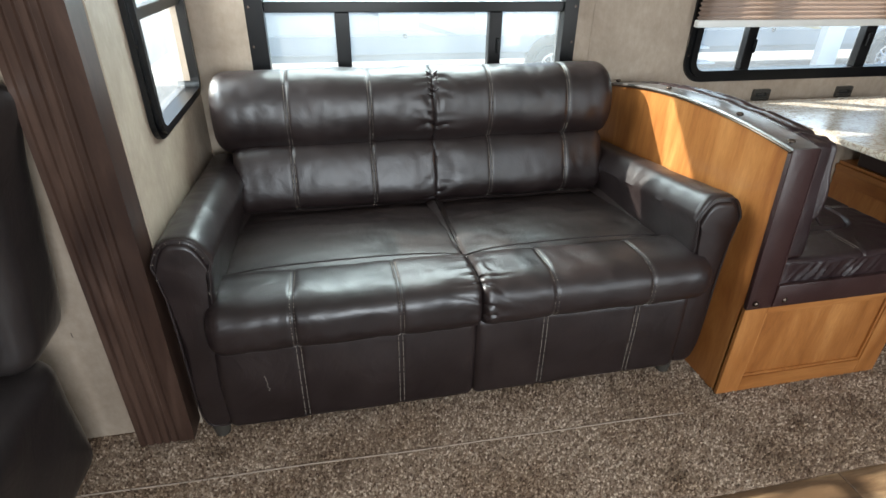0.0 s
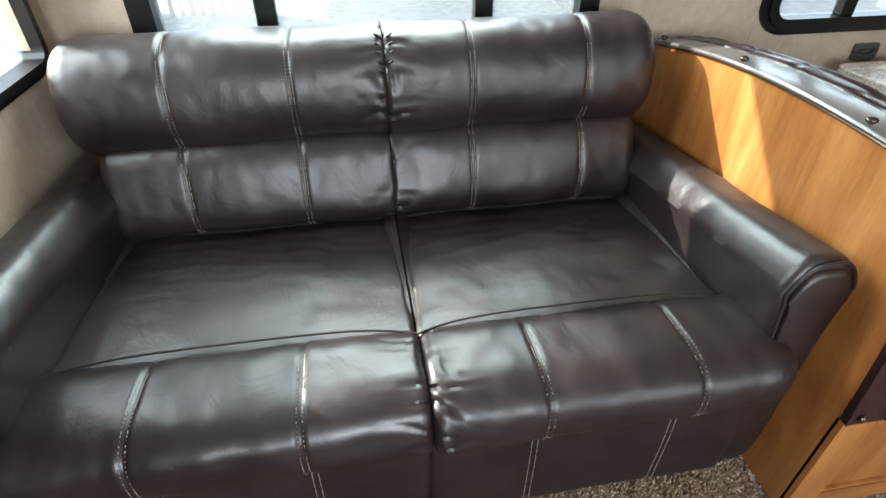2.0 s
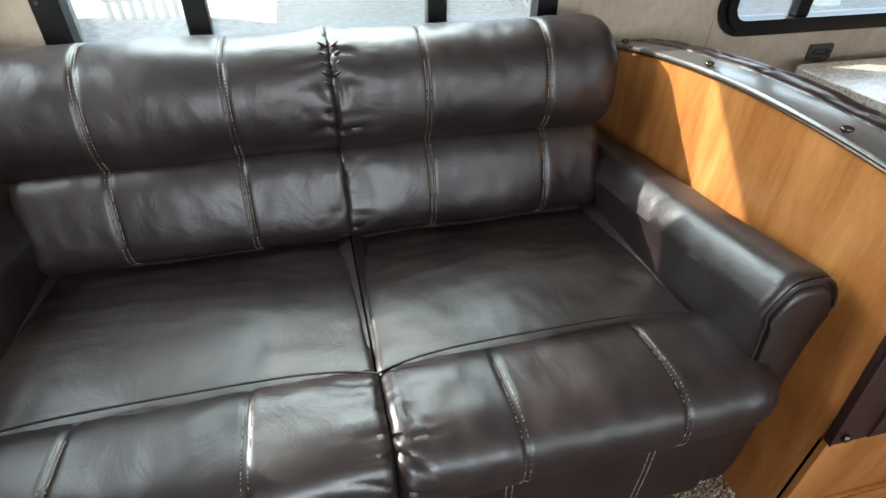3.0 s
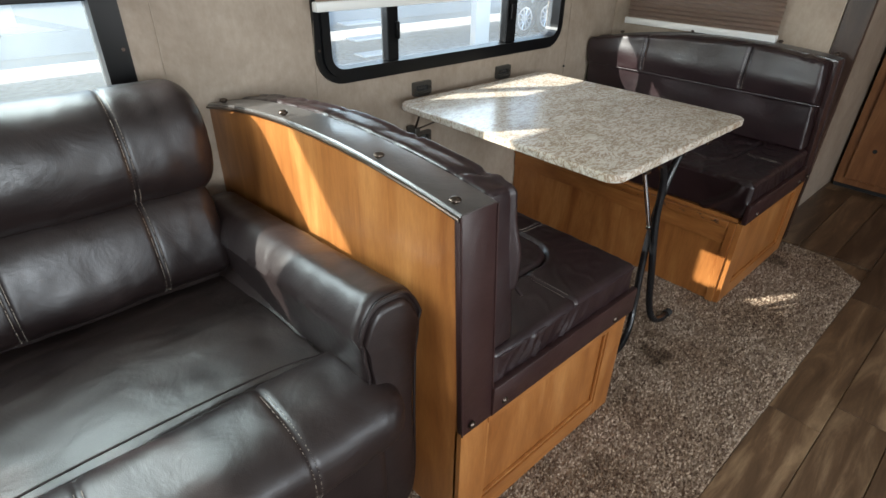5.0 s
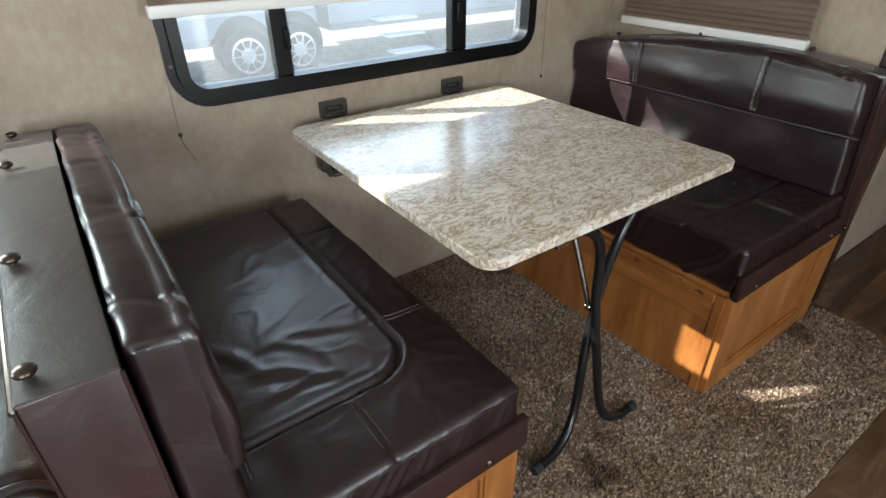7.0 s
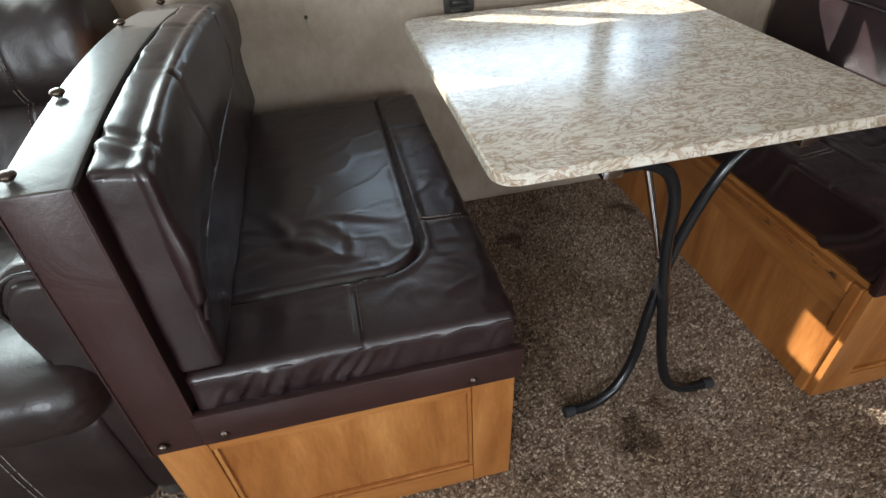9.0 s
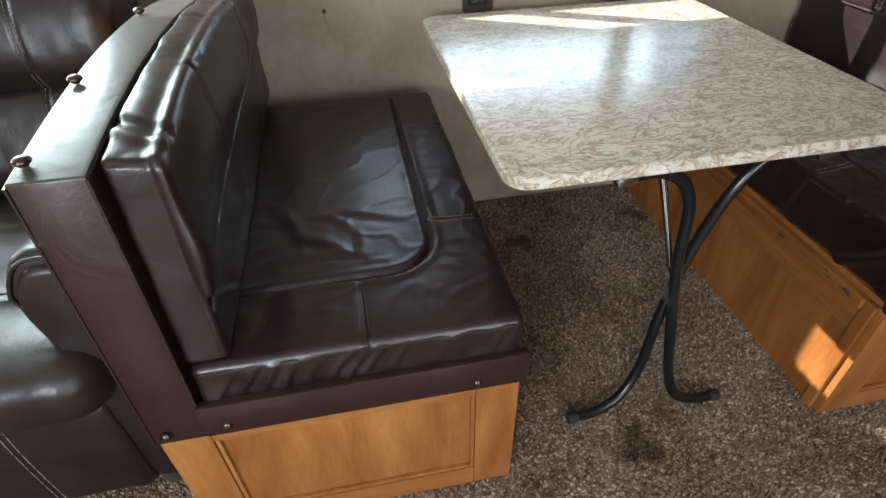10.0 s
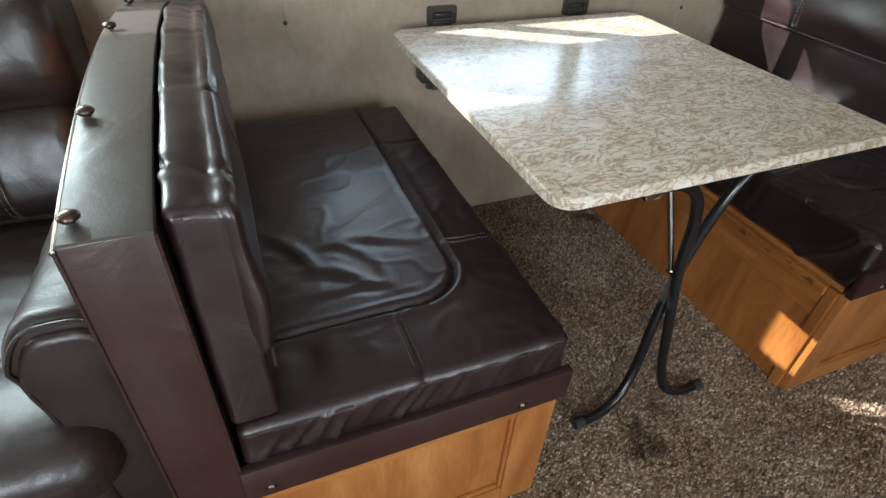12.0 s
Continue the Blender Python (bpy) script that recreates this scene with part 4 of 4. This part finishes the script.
    if s < 0:
        bm = bmesh.new()
        for ys in (1.72, 2.19):
            for off in (-0.008, 0.008):
                line = []
                z = flap_z(ys) + 0.012
                while z < arc_z(ys) - 0.02:
                    hit = skin.ray_cast(Vector((X(0.4), ys + off, z)), Vector((-s, 0, 0)))[0]
                    if hit:
                        line.append(hit + Vector((s * 0.0004, 0, 0)))
                    z += 0.012
                stitches(bm, line, (0, s, 0))
        part("stitching", bm, THREAD, back, "pale double row of stitches", smooth=False, kind="stuff")
    bm = bmesh.new()
    piping = [Vector((X(0.173), y0 + 0.012 + (y1 - y0 - 0.05) * k / 40, flap_z(y0 + 0.012 + (y1 - y0 - 0.05) * k / 40))) for k in range(41)]
    part("piping", tube(bmesh.new(), piping, 0.004, 8), LEATHER_BOOTH, back)
    return t


booth(1.555, 2.216, "dinette booth, dark brown leather cushions, honey wood box, beside the sofa")
booth(3.712, 3.030, "dinette booth, dark leather cushions, scuffed honey wood box, by side wall")

# ---- table ----
table = thing("dinette_table", (2.63, 1.95, 0), "cream granite-look laminate dinette table on crossed black tube legs", "table")
tx0, tx1, ty0, ty1, tz = 2.205, 3.055, 1.495, 2.425, 0.745
bm = bmesh.new()
line = round_rect(tx0, tx1, ty0, ty1, 0.045, 8)
levels = [(-0.003, tz - 0.025), (0.0, tz - 0.022), (0.0, tz - 0.003), (-0.003, tz)]
rings = []
for grow, z in levels:
    c = ((tx0 + tx1) / 2, (ty0 + ty1) / 2)
    rings.append([bm.verts.new((x + grow * (1 if x > c[0] else -1), y + grow * (1 if y > c[1] else -1), z)) for x, y in line])
for a, b in zip(rings, rings[1:]):
    for k in range(len(a)):
        bm.faces.new((a[k], a[(k + 1) % len(a)], b[(k + 1) % len(a)], b[k]))
bm.faces.new(rings[0][::-1])
bm.faces.new(rings[-1])
part("tabletop", bm, GRANITE, table, "glossy cream and brown granite-look laminate top", smooth=False)
LEG_Y = 1.535
legA = [(2.44, LEG_Y, 0.700), (2.50, LEG_Y, 0.700), (2.555, LEG_Y, 0.670), (2.585, LEG_Y, 0.600), (2.600, LEG_Y, 0.46), (2.625, LEG_Y - 0.015, 0.28), (2.655, LEG_Y - 0.025, 0.12), (2.680, LEG_Y - 0.04, 0.045), (2.730, LEG_Y - 0.05, 0.018), (2.80, LEG_Y - 0.05, 0.016)]
legB = [(2.89, LEG_Y + 0.028, 0.702), (2.82, LEG_Y + 0.028, 0.700), (2.742, LEG_Y + 0.028, 0.680), (2.690, LEG_Y + 0.028, 0.61), (2.645, LEG_Y + 0.028, 0.46), (2.610, LEG_Y + 0.015, 0.28), (2.590, LEG_Y, 0.13), (2.545, LEG_Y - 0.02, 0.050), (2.48, LEG_Y - 0.035, 0.018), (2.405, LEG_Y - 0.04, 0.016)]
for pts in (legA, legB):
    leg = part("leg", tube(bmesh.new(), smooth_path(pts, 8), 0.0125, 14), TUBE, table, "bent black steel tube leg")
    e = Vector(pts[-1])
    d = (e - Vector(pts[-2])).normalized()
    part("foot_cap", cyl(bmesh.new(), e - d * 0.02, e + d * 0.006, 0.0145, n=14), RUBBER, leg, "black rubber cap")
bm = bmesh.new()
a, b = Vector((2.535, 1.60, 0.705)), Vector((2.603, 1.555, 0.435))
cyl(bm, a, b, 0.0075, n=10)
for p in (a, b):
    cyl(bm, p + Vector((0, -0.008, 0)), p + Vector((0, 0.008, 0)), 0.009, n=12)
part("brace", bm, CHROME, table, "chrome folding brace")
for x in (2.43, 2.83):
    part("clamp", box(bmesh.new(), (x - 0.02, LEG_Y - 0.02, 0.690), (x + 0.02, LEG_Y + 0.05, 0.7145), 0.004), CHROME, table, "small metal leg clamp")
for x in (2.33, 2.93):
    stay = bmesh.new()
    cyl(stay, (x, 2.43, 0.700), (x, 2.475, 0.600), 0.0045, n=8)
    cyl(stay, (x, 2.475, 0.600), (x + 0.14 * (1 if x < 2.6 else -1), 2.30, 0.710), 0.0035, n=8)
    part("folding_stay", stay, BOLT, table, "thin bronze folding stay")
    part("stay_catch", box(bmesh.new(), (x - 0.014, 2.455, 0.560), (x + 0.014, 2.513, 0.612), 0.005), DARKPLASTIC, table, "dark plastic stay catch")
part("hinge_rail", box(bmesh.new(), (2.30, 2.395, 0.698), (2.95, 2.420, 0.7145), 0.002), DARKPLASTIC, table)


# ---- wall fittings ----
def bracket(x, z):
    t = thing("table_bracket", (x, WALL, z), "dark plastic table bracket screwed to the wallpapered wall", "bracket", "table brackets")
    pl = lambda u, v, d: (x + u, WALL + d, z + v)
    part("plate", ring(bmesh.new(), round_rect(-0.048, 0.048, -0.012, 0.042, 0.008, 3), round_rect(-0.032, 0.032, 0.006, 0.026, 0.004, 3), pl, -0.012, -0.001), DARKPLASTIC, t, smooth=False)
    part("slot", box(bmesh.new(), (x - 0.034, WALL - 0.004, z + 0.004), (x + 0.034, WALL - 0.0005, z + 0.028)), RUBBER, t, smooth=False)
    part("slot_bar", box(bmesh.new(), (x - 0.020, WALL - 0.010, z + 0.013), (x + 0.020, WALL - 0.001, z + 0.020), 0.001), DARKPLASTIC, t)
    part("lip", box(bmesh.new(), (x - 0.030, WALL - 0.020, z - 0.014), (x + 0.030, WALL - 0.001, z - 0.001), 0.002), DARKPLASTIC, t)
    for u in (-0.040, 0.040):
        part("screw", cyl(bmesh.new(), (x + u, WALL - 0.015, z + 0.015), (x + u, WALL - 0.010, z + 0.015), 0.004, n=8), BOLT, t)


bracket(2.40, 0.735)
bracket(2.885, 0.735)
bracket(2.40, 0.53)


def cord(name, pts, end):
    t = thing(name, end, "thin shade cord tied to a small screw on the wall", "cord")
    part("string", tube(bmesh.new(), smooth_path(pts, 6), 0.0009, 6), WALLPAPER, t)
    b = bmesh.new()
    bmesh.ops.create_uvsphere(b, u_segments=10, v_segments=6, radius=0.006, matrix=Matrix.Translation(end))
    part("screw", b, DARKPLASTIC, t)


cord("shade_cord", [(1.938, WALL - 0.010, 1.08), (1.932, WALL - 0.006, 0.95), (1.928, WALL - 0.006, 0.755), (1.935, WALL - 0.008, 0.72), (1.960, WALL - 0.004, 0.66)], (1.928, WALL - 0.005, 0.757))
cord("shade_cord", [(3.345, WALL - 0.010, 1.08), (3.350, WALL - 0.006, 0.90), (3.352, WALL - 0.006, 0.715), (3.352, WALL - 0.006, 0.66)], (3.352, WALL - 0.005, 0.715))
cord("shade_cord", [(-0.635, MAIN_L - 0.004, 1.6), (-0.635, MAIN_L - 0.004, 1.1), (-0.630, MAIN_L - 0.004, 0.93), (-0.60, MAIN_L - 0.004, 0.78)], (-0.633, MAIN_L - 0.005, 0.95))
cord("shade_cord", [(1.455, WALL - 0.006, 1.9), (1.455, WALL - 0.006, 1.4), (1.455, WALL - 0.006, 0.90), (1.455, WALL - 0.006, 0.80)], (1.455, WALL - 0.005, 0.86))

# scuff marks on the sofa's front
bm = bmesh.new()
rng = random.Random(3)
for k in range(9):
    x, z = 0.066 + 0.0008 * k + rng.uniform(-0.0018, 0.0018), 0.255 - 0.0065 * k
    box(bm, (x - 0.0008, 1.4855, z - 0.0018), (x + 0.0008, 1.4875, z + 0.0018))
part("scuff_marks", bm, THREAD, sofa, "pale scratches on the leather", smooth=False, kind="stuff")

bm = bmesh.new()
rng = random.Random(12)
for k in range(14):
    x, z = rng.uniform(-0.62, -0.36), rng.uniform(0.35, 1.05)
    box(bm, (x, MAIN_L - 0.0012, z), (x + rng.uniform(0.001, 0.004), MAIN_L - 0.0004, z + rng.uniform(0.002, 0.020)))
part("scuff", bm, FASCIA, bpy.data.objects["wall_main_west"], "small dark scuff marks", smooth=False, kind="stuff")

# ---- recliner ----
rec = thing("recliner", (-0.9, 1.1, 0), "black leather recliner armchair with stitched seams against the main wall", "armchair")
part("side", rounded(bmesh.new(), (-0.60, 0.72, 0.03), (-0.42, 1.50, 0.44), 0.07, 0.03, 4, lambda p, d: 0.012 * noise.noise(p * 6)), LEATHER_DARK, rec)
part("side", rounded(bmesh.new(), (-1.38, 0.72, 0.03), (-1.20, 1.50, 0.60), 0.07, 0.04, 4, lambda p, d: 0.012 * noise.noise(p * 6)), LEATHER_DARK, rec)
part("seat", rounded(bmesh.new(), (-1.21, 0.70, 0.10), (-0.61, 1.40, 0.43), 0.06, 0.04, 4, lambda p, d: 0.015 * noise.noise(p * 5)), LEATHER_DARK, rec)
bm = rounded(bmesh.new(), (-1.24, 1.34, 0.46), (-0.41, 1.56, 1.10), 0.055, 0.02, 4, lambda p, d: 0.010 * noise.noise(p * 5) + 0.005 * math.sin((p.z - 0.42) * 9))
for v in bm.verts:
    v.co.x += (v.co.z - 0.46) * 0.15 if v.co.x > -0.8 else 0
part("backrest", bm, LEATHER_DARK, rec)
for x in (-0.56, -1.28):
    for y in (0.80, 1.42):
        part("foot", cyl(bmesh.new(), (x, y, 0), (x, y, 0.04), 0.025), RUBBER, rec)

# ---- wooden cabinet at the far end ----
CHERRY = wood("cabinet_wood", (0.12, 0.044, 0.016), (0.20, 0.080, 0.030), (0.30, 0.135, 0.055), 0.38)
cab = thing("tall_cabinet", (5.0, 1.2, 0), "tall honey wood cabinet with a small dark hole", "cabinet")
part("body", box(bmesh.new(), (4.83, 0.62, 0.02), (5.25, 1.47, 1.98)), CHERRY, cab, smooth=False)
part("door", box(bmesh.new(), (4.808, 0.66, 0.06), (4.829, 1.42, 1.94), 0.004), CHERRY, cab, smooth=False)
part("base", box(bmesh.new(), (4.86, 0.64, -0.012), (5.25, 1.47, 0.02)), RUBBER, cab, smooth=False)
part("catch_hole", cyl(bmesh.new(), (4.8065, 1.33, 0.25), (4.809, 1.33, 0.25), 0.012), RUBBER, cab)


# ---- outside ----
def outdoor(name, c1, c2, scale, rough=0.9):
    m = mat(name, c1, rough)
    n = node(m, "TexNoise", Scale=scale, Detail=8.0, Roughness=0.7)
    join(m, coords(m), "Vector", n, "Vector")
    r = ramp(m, [(0.35, c1), (0.65, c2)])
    join(m, n, "Fac", r, "Fac")
    join(m, r, "Color", bsdf(m), "Base Color")
    return m


GRAVEL = outdoor("gravel", (0.22, 0.20, 0.18), (0.42, 0.40, 0.37), 9.0)
RVWHITE = outdoor("trailer_fibreglass", (0.50, 0.51, 0.51), (0.58, 0.58, 0.58), 1.0, 0.4)
RVGREY = mat("trailer_grey", (0.28, 0.30, 0.33), 0.5)
RVGOLD = mat("trailer_gold_stripe", (0.50, 0.40, 0.20), 0.5)
CARPAINT = mat("silver_paint", (0.42, 0.45, 0.49), 0.3, 0.3)
DARKGLASS = mat("dark_car_glass", (0.03, 0.035, 0.04), 0.08)
G = -0.75
bm = bmesh.new()
vs = [bm.verts.new(p) for p in ((-300, -300, G), (300, -300, G), (300, 300, G), (-300, 300, G))]
bm.faces.new(vs)
setting("ground", bm, GRAVEL, "pale gravel yard")


def wheel(parent, x, y, z, r, w=0.2):
    wl = part("wheel", cyl(bmesh.new(), (x, y - w / 2, z), (x, y + w / 2, z), r, n=28), RUBBER, parent, "black tyre on a silver rim")
    bm = bmesh.new()
    cyl(bm, (x, y - w / 2 - 0.004, z), (x, y - w / 2 + 0.02, z), r * 0.30, n=16)
    for k in range(10):
        a = 2 * math.pi * k / 10
        c, s = math.cos(a), math.sin(a)
        cyl(bm, (x + c * r * 0.2, y - w / 2 - 0.006, z + s * r * 0.2), (x + c * r * 0.62, y - w / 2 - 0.006, z + s * r * 0.62), r * 0.05, n=6)
    ring(bm, [(math.cos(2 * math.pi * k / 28) * r * 0.68, math.sin(2 * math.pi * k / 28) * r * 0.68) for k in range(28)], [(math.cos(2 * math.pi * k / 28) * r * 0.58, math.sin(2 * math.pi * k / 28) * r * 0.58) for k in range(28)], lambda u, v, d: (x + u, y - w / 2 + d, z + v), -0.012, 0.0)
    part("rim", bm, CHROME, wl)


def trailer(x0, x1, y0, label, swoosh=0, wheels=(), steps=None):
    t = thing("travel_trailer", ((x0 + x1) / 2, y0 + 1.2, G), label, "trailer", "parked trailers")
    part("body", box(bmesh.new(), (x0, y0, G + 0.85), (x1, y0 + 2.4, G + 3.2), 0.08, 3), RVWHITE, t, smooth=False)
    part("chassis", box(bmesh.new(), (x0 + 0.1, y0 + 0.10, G + 0.50), (x1 - 0.1, y0 + 2.3, G + 0.85)), RVGREY, t, smooth=False)
    part("skirt", box(bmesh.new(), (x0 + 0.02, y0 - 0.012, G + 0.62), (x1 - 0.02, y0 + 0.03, G + 0.90), 0.006, 1), RVGREY, t, "grey lower skirt panel", smooth=False)
    part("belt_moulding", box(bmesh.new(), (x0 + 0.02, y0 - 0.018, G + 1.30), (x1 - 0.02, y0 - 0.001, G + 1.33)), WHITE, t, smooth=False)
    for k, (z, c, h, s) in enumerate(((1.55, RVGOLD, 0.24, 1), (2.0, WHITE, 0.30, 1), (1.30, RVGREY, 0.12, 1))[:swoosh]):
        bm = bmesh.new()
        a, b = [], []
        for i in range(25):
            u = i / 24
            x = x0 + 0.2 + (x1 - x0) * (0.6 * u + 0.08 * k)
            zz = G + z + 0.06 - 0.90 * u - 0.04 * u * u
            a.append(bm.verts.new((x, y0 - 0.006 - 0.002 * k, zz)))
            b.append(bm.verts.new((x, y0 - 0.006 - 0.002 * k, zz + h * (1 - u) + 0.004)))
        for i in range(24):
            bm.faces.new((a[i], a[i + 1], b[i + 1], b[i]))
        part("stripe", bm, c, t, "curved body stripe", smooth=False)
    for fx in (0.12, 0.5, 0.85):
        x = x0 + (x1 - x0) * fx
        w = part("window", box(bmesh.new(), (x - 0.45, y0 - 0.02, G + 2.0), (x + 0.45, y0 + 0.01, G + 2.6), 0.01), BLACK, t, smooth=False)
        part("pane", box(bmesh.new(), (x - 0.41, y0 - 0.026, G + 2.04), (x + 0.41, y0 - 0.0205, G + 2.56)), DARKGLASS, w, smooth=False)
    for fx in (0.36, 0.62):
        x = x0 + (x1 - x0) * fx
        part("hatch", box(bmesh.new(), (x - 0.32, y0 - 0.014, G + 0.98), (x + 0.32, y0 - 0.001, G + 1.24), 0.006, 1), RVGREY if steps else WHITE, t, smooth=False)
        part("hatch_latch", cyl(bmesh.new(), (x + 0.09, y0 - 0.03, G + 0.90), (x + 0.09, y0, G + 0.90), 0.035, n=10), DARKPLASTIC, t)
    for x in wheels:
        part("wheel_arch", cyl(bmesh.new(), (x, y0 - 0.02, G + 0.46), (x, y0 + 0.08, G + 0.46), 0.44, n=28), DARKPLASTIC, t)
        wheel(t, x, y0 - 0.05, G + 0.37, 0.37)
    if steps:
        for k in range(3):
            part("step", box(bmesh.new(), (steps, y0 - 0.85 + 0.24 * k, G + 0.20 + 0.22 * k), (steps + 0.75, y0 - 0.55 + 0.24 * k, G + 0.23 + 0.22 * k), 0.01), WHITE, t, "white folding entry step", smooth=False)
    return t


trailer(-0.6, 5.35, 9.3, "white travel trailer with gold swoosh stripe parked on gravel", 3, (4.15, 4.95))
trailer(5.6, 13.8, 9.5, "long white travel trailer with folding entry steps on gravel", 1, (11.3, 12.1), 6.35)
trailer(-9.5, -2.15, 8.6, "white travel trailer parked at the edge of the gravel yard", 2, (-6.5, -5.7))


def fence():
    t = thing("picket_fence", (-1.7, 10.2, G), "weathered wooden picket fence on gravel", "fence")
    wd = wood("weathered_wood", (0.30, 0.25, 0.20), (0.42, 0.36, 0.30), (0.5, 0.45, 0.4), 0.8)
    for z in (0.25, 0.75):
        part("rail", box(bmesh.new(), (-2.1, 10.2, G + z), (-0.7, 10.24, G + z + 0.08)), wd, t, smooth=False)
    for k in range(9):
        x = -2.05 + k * 0.15
        part("picket", box(bmesh.new(), (x, 10.175, G), (x + 0.07, 10.198, G + 1.0), 0.004, 1), wd, t, smooth=False)


fence()
# unseen overhang, added only to stop sun entering high in window_1
awning = thing("sun_blocker", (1.5, 2.76, 1.96), "unseen dark overhang added outside to block the high sun", "awning")
part("canopy", box(bmesh.new(), (-1.2, 2.575, 2.005), (3.8, 2.93, 2.015)), RUBBER, awning, smooth=False)
part("roller", cyl(bmesh.new(), (-1.2, 2.95, 2.0), (3.8, 2.95, 2.0), 0.045, n=20), RUBBER, awning)
for x in (-1.19, 3.79):
    part("bracket", box(bmesh.new(), (x - 0.01, 2.571, 1.96), (x + 0.01, 2.94, 2.004)), BLACK, awning, smooth=False)
hose = thing("garden_hose", (1.0, 8.0, G), "pale garden hose lying loose on gravel", "hose")
part("hose", tube(bmesh.new(), smooth_path([(-0.4, 7.2, G + 0.02), (0.2, 7.9, G + 0.02), (0.6, 8.1, G + 0.02), (0.9, 8.6, G + 0.02), (0.8, 9.0, G + 0.02), (1.5, 8.2, G + 0.02), (2.2, 7.4, G + 0.02)], 10), 0.02, 8), WHITE, hose)
post = thing("white_post", (9.3, 8.9, G), "tall white painted post with dark scuffs on gravel", "post")
part("post", box(bmesh.new(), (9.15, 8.8, G), (9.55, 8.95, G + 2.2), 0.01), WHITE, post, smooth=False)

# ---- carpet seam and pile ----
bm = bmesh.new()
pts = [Vector((x, 1.372 - 0.027 * x + 0.004 * noise.noise(Vector((x * 3, 0, 0))), -0.0005)) for x in [XL - 0.3 + 0.06 * k for k in range(32)]]
tube(bm, pts, 0.0028, 6)
seam = part("carpet_seam", bm, SEAM, None, "", True, "structure")


def pile():
    """The carpet's tufts: one bent leaf each, joined."""
    rng = np.random.default_rng(4)
    step = 0.0072
    xs = np.arange(-0.75, 3.80, step)
    ys = np.arange(0.90, WALL, step)
    gx, gy = np.meshgrid(xs, ys)
    p = np.stack([gx.ravel(), gy.ravel()], 1) + rng.uniform(-0.0035, 0.0035, (gx.size, 2))
    x, y = p[:, 0], p[:, 1]
    inside = (y > CARPET_EDGE) & (y < np.where((x < XL) | (x > XR - 0.01), 1.40, WALL - 0.01))
    inside &= ~((x < XL) & (y > MAIN_L))
    inside |= (x < XL) & (y > 1.40) & (y < MAIN_L)
    inside &= ~((x > 1.56) & (x < 2.20) & (y > 1.41))
    inside &= ~((x > 3.05) & (x < 3.75) & (y > 1.41))
    inside &= ~((x > -0.1) & (x < 1.40) & (y > 1.62))
    inside &= ~(x > 3.66 + np.clip(y - CARPET_EDGE, 0, 0.165) * 0.85)
    p = p[inside]
    n = len(p)
    h = rng.uniform(0.0045, 0.011, n) * (1 - 0.55 * np.exp(-((p[:, 1] - 1.372 + 0.027 * p[:, 0]) / 0.007) ** 2))
    a = rng.uniform(0, 2 * np.pi, n)
    lean = rng.uniform(0.001, 0.006, n)
    la = rng.uniform(0, 2 * np.pi, n)
    r = rng.uniform(0.0034, 0.0060, n)
    v = np.zeros((n, 4, 3))
    for k in range(3):
        v[:, k, 0] = p[:, 0] + r * np.cos(a + k * 2.094)
        v[:, k, 1] = p[:, 1] + r * np.sin(a + k * 2.094)
        v[:, k, 2] = -0.003
    v[:, 3, 0] = p[:, 0] + lean * np.cos(la)
    v[:, 3, 1] = p[:, 1] + lean * np.sin(la)
    v[:, 3, 2] = h - 0.003
    base = np.arange(n)[:, None] * 4
    f = np.concatenate([base + np.array([[0, 1, 3]]), base + np.array([[1, 2, 3]]), base + np.array([[2, 0, 3]])], 1).reshape(-1, 3)
    me = bpy.data.meshes.new("carpet_pile")
    me.vertices.add(n * 4)
    me.vertices.foreach_set("co", v.ravel())
    me.loops.add(len(f) * 3)
    me.loops.foreach_set("vertex_index", f.ravel().astype(np.int32))
    me.polygons.add(len(f))
    me.polygons.foreach_set("loop_start", (np.arange(len(f)) * 3).astype(np.int32))
    me.update(calc_edges=True)
    me.validate()
    me.materials.append(PILE)
    o = new("carpet_pile", me)
    return tagged(o, label="short shaggy carpet pile speckled beige and brown", kind="stuff")


pile().parent = carpet

# ---- floor planks ----
floor = bpy.data.objects["floor"]
rng = random.Random(7)
meshes = []
for length in (0.9, 0.6):
    bm = bmesh.new()
    box(bm, (0.0012, 0.0012, -0.012), (length - 0.0012, 0.1488, -0.002), 0.0012, 1)
    me = bpy.data.meshes.new("plank")
    bm.to_mesh(me)
    bm.free()
    me.materials.append(PLANK)
    meshes.append((length, me))
for row in range(14):
    y = CARPET_EDGE - 0.001 - 0.15 * (row + 1)
    if y < FRONT:
        break
    x = 0.2 - rng.uniform(0, 0.9)
    while x < EAST - 0.95:
        length, me = meshes[0]
        o = tagged(new("plank", me), kind="structure")
        o.location = (x, y, 0)
        o.parent = floor
        x += length
for row in range(4):
    y = CARPET_EDGE + 0.15 * row
    x = 3.83 if y < 1.40 else 3.92
    while x < EAST - 0.95 and y + 0.15 < MAIN_R + 0.01:
        length, me = meshes[0]
        o = tagged(new("plank", me), kind="structure")
        o.location = (x, y, 0)
        o.parent = floor
        x += length
